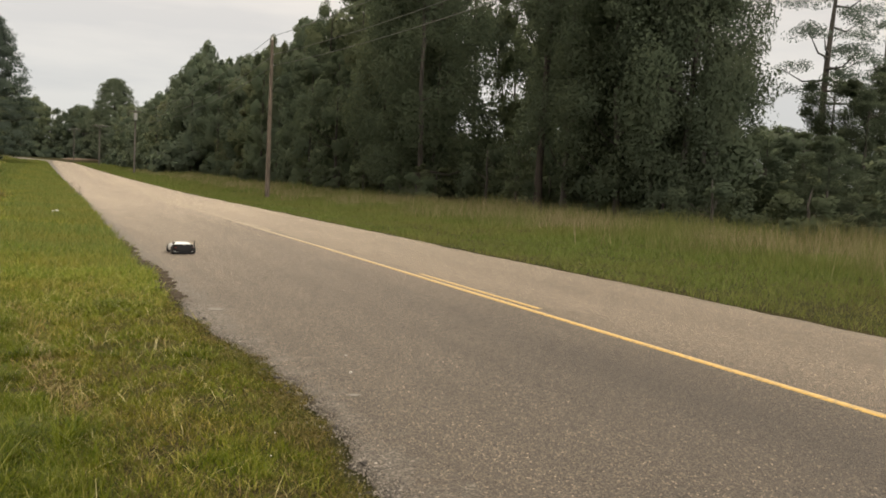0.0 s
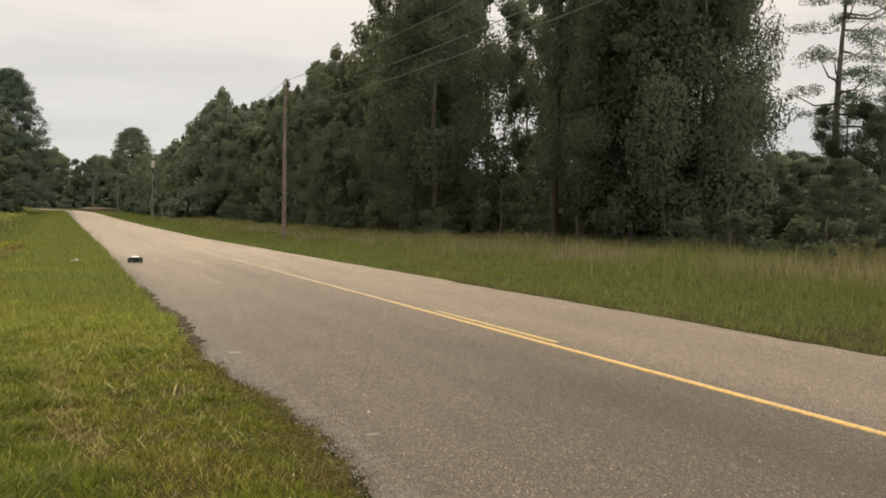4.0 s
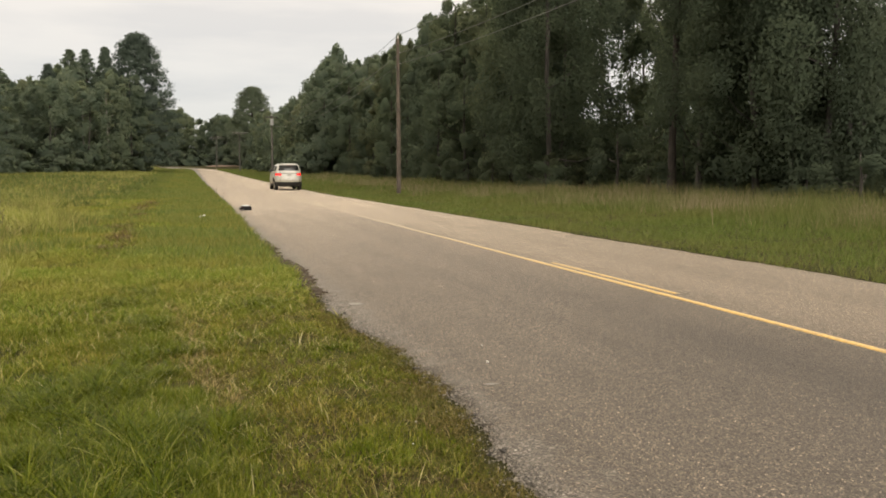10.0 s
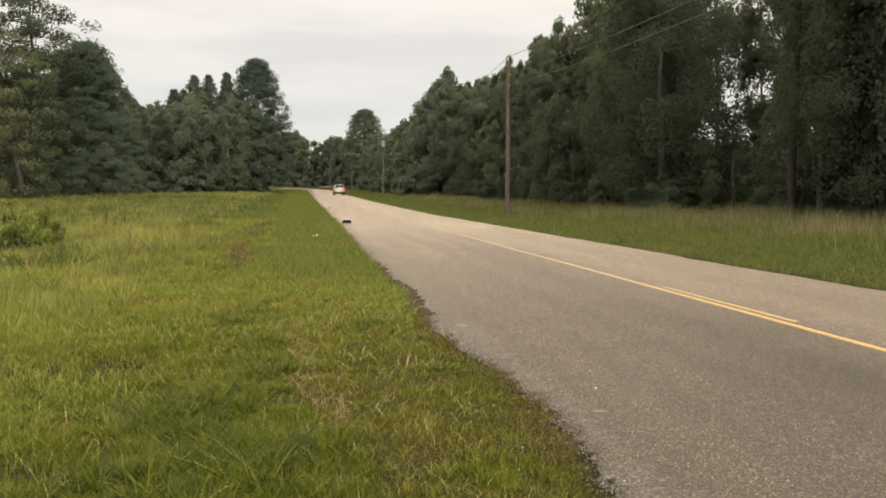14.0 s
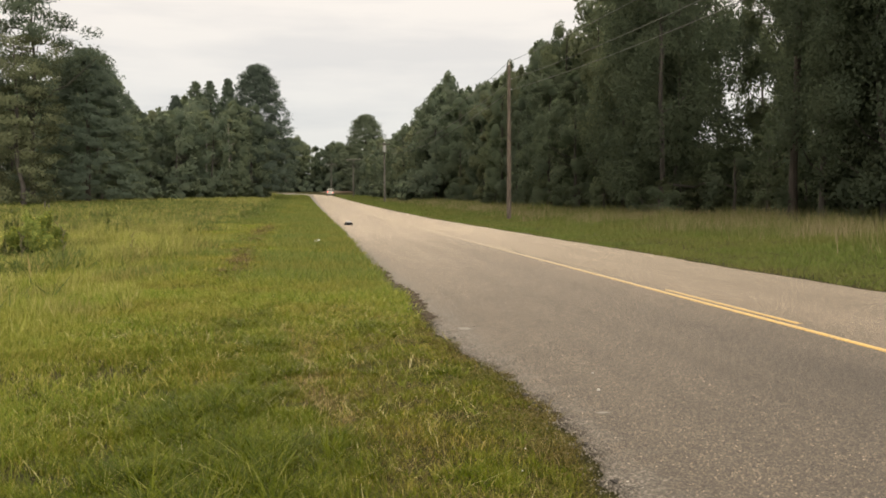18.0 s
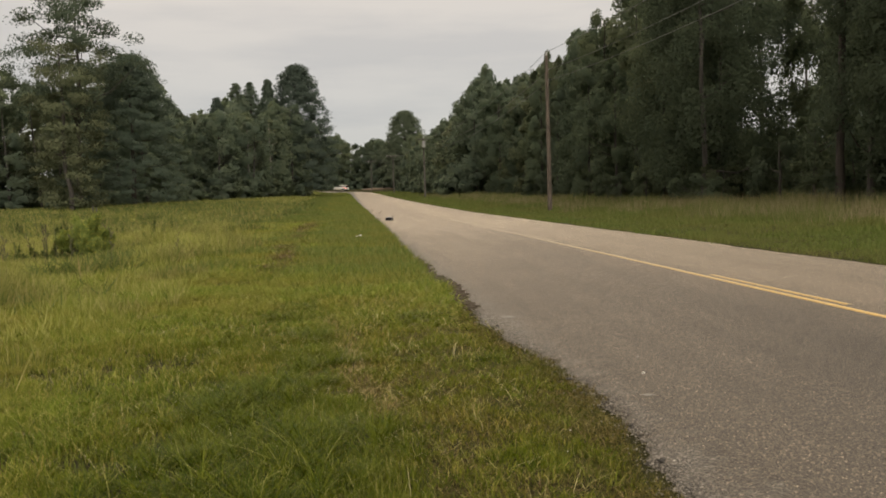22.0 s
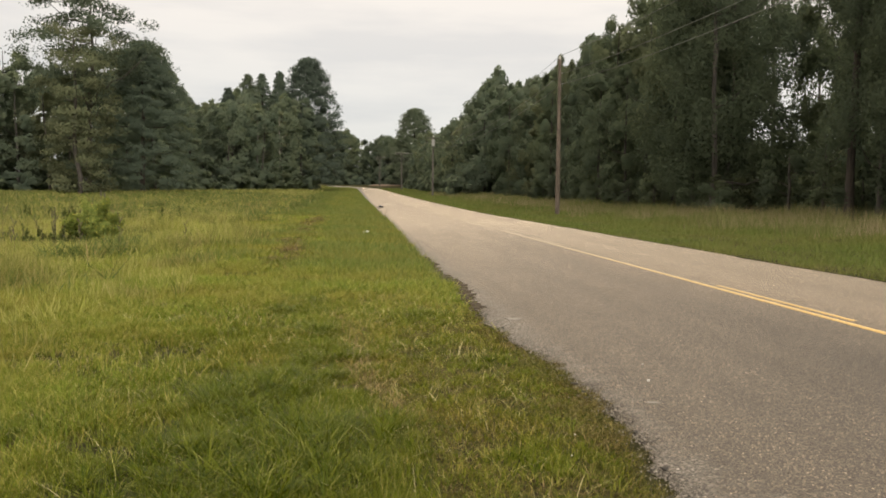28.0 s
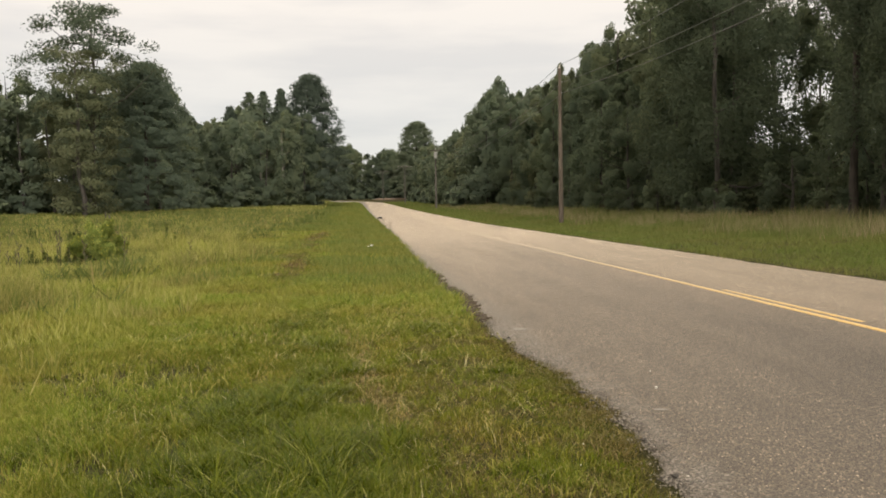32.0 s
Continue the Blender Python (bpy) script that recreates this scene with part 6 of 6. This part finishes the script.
def build_toy():
    """A radio-controlled race car: a low white shell with a tall black tail and slim black fins."""
    toy = new("toy_car")
    white, black = shade("white_shell", (0.72, 0.72, 0.70), 0.25, coat=0.6, scale=30), shade("black_shell", (0.005, 0.005, 0.006), 0.9, scale=30)
    low = ((0.024, -0.275, 0.27, 0.150), (0.040, -0.295, 0.295, 0.172), (0.080, -0.30, 0.30, 0.180), (0.115, -0.298, 0.25, 0.176), (0.138, -0.292, 0.18, 0.160))
    cab = ((0.132, -0.27, 0.13, 0.138), (0.152, -0.235, 0.085, 0.122), (0.170, -0.18, 0.035, 0.105), (0.180, -0.12, -0.02, 0.086))
    part("body", ring_loft(low, 4.0, 72), white, toy, "glossy white shell", True)
    part("cabin", ring_loft(cab, 4.0, 64), white, toy, smooth_faces=True)
    part("tail_panel", end_patch(low, False, ((-0.158, 0.024), (0.158, 0.024), (0.168, 0.138), (-0.168, 0.138)), 0.006, 20, 5), black, toy, "matt black tail panel")
    part("diffuser", box(bmesh.new(), -0.16, 0.16, -0.302, -0.26, 0.016, 0.034, 0.003), black, toy)
    part("rear_deck", box(bmesh.new(), -0.13, 0.13, -0.285, -0.215, 0.136, 0.150, 0.004), black, toy)
    part("chassis", box(bmesh.new(), -0.14, 0.14, -0.28, 0.26, 0.014, 0.03, 0.004), black, toy)
    part("windshield", end_patch(cab, True, ((-0.11, 0.139), (0.11, 0.139), (0.088, 0.172), (-0.088, 0.172)), 0.002, 6, 3), GLASS, toy)
    part("rear_window", end_patch(cab, False, ((-0.110, 0.137), (0.110, 0.137), (0.098, 0.152), (-0.098, 0.152)), 0.003, 6, 3), black, toy)
    for s in (-1, 1):
        part("fin", box(bmesh.new(), s * 0.156 - 0.003, s * 0.156 + 0.003, -0.295, -0.235, 0.12, 0.192 if s < 0 else 0.212, 0.001), black, toy)
        part("side_window", side_patch(cab, s, ((-0.16, 0.139), (0.08, 0.139), (0.02, 0.168), (-0.13, 0.168)), 0.002, 5, 2), GLASS, toy)
        part("side_stripe", side_patch(low, s, ((-0.27, 0.03), (0.24, 0.03), (0.24, 0.05), (-0.27, 0.05)), 0.002, 8, 1), black, toy)
        x0, x1 = sorted((s * 0.11, s * 0.145))
        part("tail_light", end_patch(low, False, ((x0, 0.10), (x1, 0.10), (x1, 0.110), (x0, 0.110)), 0.008, 3, 1), shade("dark_red_lens", (0.08, 0.008, 0.008), 0.3), toy)
    part("aerial", tube(bmesh.new(), (0.16, -0.2, 0.12), (0.166, -0.22, 0.235), 0.003, 0.002, 6), black, toy)
    wheels = [wheel(toy, s * 0.150, y, 0.058, 0.062, 5, TYRE, BLACK) for s in (-1, 1) for y in (0.185, -0.185)]
    return tagged(toy, "low white and black radio-controlled race car on asphalt", "toy car"), wheels


suv, suv_wheels = build_suv()
toy, toy_wheels = build_toy()


# ---- small things by the road ----
def lumpy(bm, r, m, seed, sub=1, rough=0.35):
    vs = bmesh.ops.create_icosphere(bm, subdivisions=sub, radius=r, matrix=m)["verts"]
    q = np.random.RandomState(seed)
    c = m.translation
    for v in vs:
        v.co = c + (v.co - c) * (1 + rough * (q.rand() - 0.5))


def road_surface(x, y):
    """The road's height with its crown."""
    off = abs(x - float(center_at(y)))
    return float(road_height(y)) + float(np.interp(off, (0, 1.5, 2.6, 3.0, 3.1), (0.045, 0.03, 0.012, 0.006, 0.0)))


def build_small():
    r = np.random.RandomState(5)
    # crumbled asphalt and gravel along the ragged edge
    stone = plain("loose_gravel", (0.22, 0.195, 0.165), 0.85, 0.0, 0.45, 40)
    verts, faces = [], []
    base = np.array([(1, 0, 0), (-0.5, 0.87, 0), (-0.5, -0.87, 0), (0.1, 0.1, 0.75), (-0.1, 0, -0.6)])
    tri = np.array([(0, 1, 3), (1, 2, 3), (2, 0, 3), (1, 0, 4), (2, 1, 4), (0, 2, 4)])
    n = 10000
    y = 2.4 + 20 * r.rand(n) ** 1.8
    x = edge_x(y) - 0.05 + np.abs(r.normal(0, 0.11, n)) * np.where(r.rand(n) < 0.2, -0.6, 1.0)
    size = 0.002 + 0.008 * r.rand(n) ** 3
    a = r.rand(n) * 6.28
    for k in range(n):
        c, s = math.cos(a[k]), math.sin(a[k])
        p = base * size[k] * (0.7 + 0.6 * r.rand(5, 1))
        q = np.column_stack([p[:, 0] * c - p[:, 1] * s, p[:, 0] * s + p[:, 1] * c, p[:, 2]])
        verts.append(q + (x[k], y[k], float(np.interp(x[k] - edge_x(y[k]), (-0.1, 0.03, 0.16, 0.5), (-0.006, -0.002, 0.010, 0.018)))))
        faces.append(tri + 5 * k)
    tagged(new("gravel", mesh_of("gravel", np.concatenate(verts), np.concatenate(faces), stone)), "loose gravel and asphalt crumbs at the road edge", "gravel", kind="stuff")
    # tongues of brown earth and dead thatch washed over the asphalt's edge
    earth = plain("washed_earth", (0.050, 0.036, 0.021), 0.95, 0.0, 0.4, 30, 0.5)
    verts, faces, count = [], [], 0
    for k in range(95):
        y = 9.3 + 7.5 * r.rand() ** 1.2
        wide, deep = 0.05 + 0.09 * r.rand() ** 1.5, 0.03 + 0.06 * r.rand()
        x = float(edge_x(y)) - 0.03 + 0.12 * (r.rand() - 0.35)
        n = 13
        a = np.arange(n) * 2 * math.pi / n
        q = 0.55 + 0.6 * r.rand(n)
        px, py = x + np.cos(a) * wide * q, y + np.sin(a) * deep * q
        top = np.interp(px - edge_x(py), (-0.2, 0.0, 0.16, 0.5), (0.004, 0.006, 0.015, 0.022))
        verts.append(np.column_stack([px, py, top - 0.03]))
        verts.append(np.column_stack([x + (px - x) * 0.8, y + (py - y) * 0.8, top + 0.008 * r.rand(n)]))
        verts.append(np.array([(x, y, float(top.mean()) + 0.012)]))
        i, j = np.arange(n), (np.arange(n) + 1) % n
        for f in (np.column_stack([i, j, n + j]), np.column_stack([i, n + j, n + i]), np.column_stack([n + i, n + j, np.full(n, 2 * n)])):
            faces.append(f + count)
        count += 2 * n + 1
    tagged(new("washed_earth", mesh_of("washed_earth", np.concatenate(verts), np.concatenate(faces), earth)), "brown earth and thatch washed over the asphalt edge", "earth", kind="stuff")
    # broken lumps of old asphalt along the edge
    tar = plain("broken_asphalt", (0.055, 0.048, 0.042), 0.9, 0.0, 0.5, 60, 0.6)
    for k in range(56):
        y = 3.0 + 11 * r.rand() ** 1.3
        x = float(edge_x(y)) - 0.03 + r.normal(0, 0.035)
        q = 0.007 + 0.014 * r.rand() ** 2
        bm = bmesh.new()
        lumpy(bm, q, Matrix.LocRotScale((0, 0, 0), None, (1.3, 0.9, 0.55)), 300 + k, 1, 0.9)
        chunk = part("asphalt_chunk", bm, tar, None)
        chunk.matrix_basis = pose(x, y, float(np.interp(x - edge_x(y), (-0.1, 0.03, 0.16, 0.5), (-0.006, -0.002, 0.010, 0.018))) + q * 0.2, 0, 0, 360 * r.rand())
        tagged(chunk, "dark broken lump of asphalt at the crumbling edge", "asphalt chunk", "broken asphalt at the edge")
    # pale scuffs on the asphalt
    chalk = plain("pale_scuff", (0.19, 0.175, 0.15), 0.9, 0.0, 0.45, 30)
    for cx, cy, w, d in ((1.70, 4.98, 0.05, 0.03), (1.48, 8.46, 0.10, 0.10)):
        bm = bmesh.new()
        ring = [bm.verts.new((cx + math.cos(q) * w * (0.6 + 0.5 * r.rand()), cy + math.sin(q) * d * (0.6 + 0.5 * r.rand()), road_surface(cx, cy) + 0.004)) for q in np.linspace(0, 2 * math.pi, 22)[:-1]]
        bm.faces.new(ring)
        ex = bmesh.ops.extrude_face_region(bm, geom=bm.faces[:])
        bmesh.ops.translate(bm, verts=[v for v in ex["geom"] if isinstance(v, bmesh.types.BMVert)], vec=(0, 0, -0.003))
        part("scuff_mark", bm, chalk, road, "pale worn scuff")
    # a white scrap of litter in the grass
    scrap = new("litter")
    scrap.matrix_basis = pose(0.24, 24.4, float(ground_height(0.24, 24.4)) + 0.14)
    bm = bmesh.new()
    lumpy(bm, 0.048, Matrix.LocRotScale((0.03, 0, 0), None, (1.0, 0.7, 0.5)), 3, 2, 0.7)
    part("crumpled_bag", bm, plain("white_plastic", (0.6, 0.6, 0.55), 0.4), scrap)
    bm = bmesh.new()
    lumpy(bm, 0.030, Matrix.LocRotScale((-0.06, 0.02, -0.02), None, (1.0, 0.8, 0.4)), 4, 2, 0.7)
    part("torn_flap", bm, plain("white_plastic_flap", (0.74, 0.74, 0.7), 0.4), scrap)
    tagged(scrap, "crumpled white plastic litter in the verge grass", "litter")
    white = plain("pale_stone", (0.45, 0.43, 0.38), 0.7)
    for x, y, s in ((1.86, 5.55, 0.010), (0.95, 3.9, 0.004), (1.05, 4.25, 0.004), (2.0, 6.1, 0.006)):
        bm = bmesh.new()
        lumpy(bm, s, Matrix.Translation((0, 0, 0)), int(x * 50), 2, 0.4)
        st = part("pebble", bm, white, None)
        st.matrix_basis = pose(x, y, (road_surface(x, y) if x > 1.36 else float(ground_height(x, y)) + 0.03) + s * 0.7)
        tagged(st, "small pale pebble lying near the road edge", "pebble", "pale pebbles")


build_small()


BUSH = (-6.25, 21.9)


def build_plants():
    r = np.random.RandomState(8)
    # the round bush in the field, and lower weedy clumps round it
    bush = tree("bush", 700, 1.32, 0.62, "shoots", 480, 48, 0.022, "leafy green bush standing in the rough field", "bush", LEAF_BUSH, 0.55)
    bush.matrix_basis = pose(BUSH[0], BUSH[1], float(ground_height(*BUSH)) - 0.05)
    weed = tree("weed_clump", 710, 0.66, 0.30, "shoots", 60, 16, 0.020, "leafy weed clump in the field grass", "weed", WEEDS, 0.3)
    weed.matrix_basis = pose(-5.4, 29.5, float(ground_height(-5.4, 29.5)) - 0.15)
    tagged(weed, group="field weeds")
    for k in range(84):
        y = 21 + 50 * r.rand() ** 1.3
        x = -(0.13 + 0.27 * r.rand()) * y - 1.5
        s = 0.55 + 0.5 * r.rand() + y * 0.005
        copy_thing(weed, Matrix.LocRotScale((x, y, float(ground_height(x, y)) - 0.15), Euler((0, 0, r.rand() * 6)), (s, s, s * (0.9 + 0.6 * r.rand()))))
    # upright dead stalks
    stalk_mat = plain("dead_stalk", (0.075, 0.06, 0.04), 0.9)
    first = None
    for k in range(34):
        y = 16 + 70 * r.rand() ** 1.4
        x = -(0.10 + 0.30 * r.rand()) * y - 1.5
        m = Matrix.LocRotScale((x, y, float(ground_height(x, y)) - 0.05), Euler((r.normal(0, 0.1), r.normal(0, 0.1), r.rand() * 6)), (1, 1, 0.7 + 0.6 * r.rand()))
        if first is None:
            first = new("dead_stalk")
            bm = tube(bmesh.new(), (0, 0, 0), (0.03, 0, 0.75), 0.004, 0.002, 5)
            part("stem", bm, stalk_mat, first)
            for q in range(5):
                part("seed_head", tube(bmesh.new(), (0.02, 0, 0.40 + q * 0.07), (0.02 + 0.05 * math.cos(q * 2.2), 0.05 * math.sin(q * 2.2), 0.50 + q * 0.07), 0.004, 0.009, 5), stalk_mat, first)
            tagged(first, "dark dry weed stalk standing in the field", "weed stalk", "dead stalks")
            first.matrix_basis = m
        else:
            copy_thing(first, m @ Matrix.Diagonal((1 / first.scale[0], 1 / first.scale[1], 1 / first.scale[2], 1)))
    # a weathered stump at the back of the field
    wood = plain("grey_post_wood", (0.075, 0.066, 0.055), 0.9, 0, 0.3)
    for b, y, h, t in ((-0.276, 78, 0.85, 8), (-0.272, 79, 0.6, -5)):
        p = part("dead_snag", tube(bmesh.new(), (0, 0, -0.3), (0, 0, h), 0.09, 0.05, 8), wood, None)
        p.matrix_basis = pose(b * y, y, float(ground_height(b * y, y)), t, t / 2, 0)
        tagged(p, "weathered leaning dead snag at the field's back", "dead snag", "field snags")
    # bare reddish earth beyond the bend
    gxs, gys = np.meshgrid(np.linspace(3, 15, 40), np.linspace(262, 272, 14), indexing="ij")
    hump = np.clip(np.minimum(np.minimum(gxs - 3, 15 - gxs) / 3, np.minimum(gys - 262, 272 - gys) / 2.5), 0, 1)
    gz = ground_height(gxs, gys) - 0.12 + hump * (0.3 + 0.25 * lump(gxs, gys, 1.4, 71))
    q = (np.arange(39)[:, None] * 14 + np.arange(13)).ravel()
    clay = plain("red_earth", (0.14, 0.10, 0.072), 0.95, 0, 0.3, 1.5, 0.5)
    tagged(new("earth_bank", mesh_of("earth_bank", np.stack([gxs, gys, gz], -1).reshape(-1, 3), np.stack([q, q + 14, q + 15, q + 1], -1), clay, True)), "low bank of bare reddish earth beyond the bend", "earth bank")
    # a straggling tall weed at the asphalt edge
    for x, y, h in ((1.14, 36.5, 0.55), (1.05, 44, 0.6)):
        p = new("roadside_weed")
        p.matrix_basis = pose(x, y, float(ground_height(x, y)))
        part("stem", tube(bmesh.new(), (0, 0, -0.05), (0.05, 0.02, h), 0.006, 0.004, 5), stalk_mat, p)
        for q in range(7):
            z = h * (0.35 + 0.09 * q)
            bm = bmesh.new()
            tube(bm, (0.03, 0.01, z), (0.03 + 0.16 * math.cos(q * 2.4), 0.16 * math.sin(q * 2.4), z + 0.14), 0.003, 0.002, 4)
            part("twig", bm, stalk_mat, p)
        tagged(p, "thin straggling weed at the asphalt edge", "weed", "roadside weeds")


build_plants()


# ---- motion ----
def along(t, table):
    return float(np.interp(t, [q[0] for q in table], [q[1] for q in table]))


def motions():
    """The big car overtakes, brakes and turns off at the bend; the toy car runs ahead along the road edge, stops and runs on."""
    suv_rows = [(0, 6.4, -177.0, 0), (6.5, 6.4, -20.9, 0), (7.6, 6.38, 5.6, 0), (8, 6.3, 15.15, 0), (8.5, 6.3, 27.15, 0), (9, 6.3, 39.15, 0.3), (9.5, 6.3, 51.4, 0.3), (10, 6.25, 63.3, 0.4),
                (10.5, 6.0, 75.0, 0.4), (11, 5.9, 86.8, 0.4), (11.5, 5.8, 98.4, 0.4), (12, 5.7, 109.8, 0.4), (12.5, 5.62, 120.8, 0.4), (13, 5.56, 131.6, 0.4), (13.5, 5.48, 142.2, 0.4), (14, 5.4, 152.6, 0.4),
                (14.5, 5.35, 163, 0.3), (15.5, 5.35, 183.0, 0.2), (16.5, 5.4, 201.0, 0.2), (17, 5.42, 209, 0.3), (17.5, 5.42, 216.3, 0.4), (18, 5.45, 223, 0.6), (18.5, 5.55, 229, 0.8), (19, 5.52, 234.4, 2),
                (19.5, 5.35, 239.4, 5), (20, 4.95, 243.8, 12), (20.5, 3.95, 247.8, 25), (21, 2.15, 251.0, 36), (21.5, 0.15, 253.6, 44), (22, -2.25, 255.8, 51), (22.5, -4.6, 257.6, 57), (23, -6.9, 259.2, 61),
                (23.5, -9.4, 260.6, 64), (24.5, -15, 263.2, 69), (26.5, -28, 267.2, 76), (29, -46, 270.6, 81), (32, -70, 273.0, 84)]
    walk(suv, [(t, pose(x, y, road_surface(x, y) if y < 250 else float(road_height(y)) + 0.02, math.degrees(math.atan2(float(road_height(y + 2)) - float(road_height(y - 2)), 4)), 0, yaw)) for t, x, y, yaw in suv_rows])
    ys = ((0, 14.3), (0.5, 15.9), (1, 17.55), (1.5, 19.1), (2, 20.5), (2.5, 21.95), (3.5, 24.5), (4.5, 26.5), (5, 27.3), (5.5, 28.1), (6, 28.75), (7, 29.5), (8, 30.15), (9, 30.6), (10, 30.75), (10.5, 30.95),
          (11, 31.6), (11.5, 32.6), (12, 33.7), (13, 35.9), (14, 37.9), (14.5, 38.6), (15.5, 40.2), (16.5, 41.3), (17, 41.75), (18, 42.0), (20, 42.05), (22, 42.35), (22.5, 42.6), (23, 43.2), (23.5, 44.7),
          (24.5, 49.2), (25.5, 53.7), (26.5, 57.9), (27, 60.0), (28, 64.3), (29, 67.9), (30, 70.6), (31, 72.8), (32, 74.2))
    xs = ((0, 1.94), (0.5, 1.89), (1, 1.85), (1.5, 1.81), (2, 1.77), (2.5, 1.745), (4.5, 1.75), (6, 1.73), (7, 1.69), (9, 1.70), (10, 1.70), (11, 1.66), (12, 1.60), (12.5, 1.58), (13, 1.64), (14, 1.68), (14.5, 1.71),
          (16.5, 1.87), (18, 1.86), (20, 1.84), (22, 1.86), (23, 1.91), (24.5, 2.0), (25.5, 1.9), (26.5, 1.72), (27, 1.65), (28, 1.71), (29, 1.64), (31, 1.62), (32, 1.57))
    rows = []
    for t in (0, 0.5, 1, 1.5, 2, 2.5, 3.5, 4.5, 5.5, 6.5, 7.5, 8.5, 9.5, 10.5, 11, 11.5, 12, 12.5, 13, 13.5, 14, 14.5, 15.5, 16.5, 17, 18, 19, 20, 21, 22, 22.5, 23, 23.5, 24, 24.5, 25.5, 26.5, 27, 28, 29, 30, 31, 32):
        x, y = along(t, xs), along(t, ys)
        dx, dy = along(min(t + 0.6, 32), xs) - along(max(t - 0.6, 0), xs), along(min(t + 0.6, 32), ys) - along(max(t - 0.6, 0), ys)
        yaw = -math.degrees(math.atan2(dx, max(dy, 0.6)))
        rows.append((t, pose(x, y, road_surface(x, y) + 0.002, 0, 0, yaw)))
    walk(toy, rows)
    # wheels: as fast as the keys can carry them
    for hub in suv_wheels:
        x, y, z = hub.matrix_basis.translation
        turn, rolled = [(0, pose(x, y, z))], 0.0
        for k in range(1, 121):
            rolled -= 75.0
            turn.append((7.0 + k / 30, pose(x, y, z, rolled)))
        for k in range(1, 70):
            rolled -= 60.0
            turn.append((11.0 + 0.3 * k, pose(x, y, z, rolled)))
        walk(hub, turn)
    for hub in toy_wheels:
        x, y, z = hub.matrix_basis.translation
        turn, rolled, before = [], 0.0, along(0, ys)
        for k in range(0, 161):
            t = k * 0.2
            rolled -= min(70.0, (along(t, ys) - before) / (2 * math.pi * 0.058) * 360)
            before = along(t, ys)
            turn.append((t, pose(x, y, z, rolled)))
        walk(hub, turn)


motions()
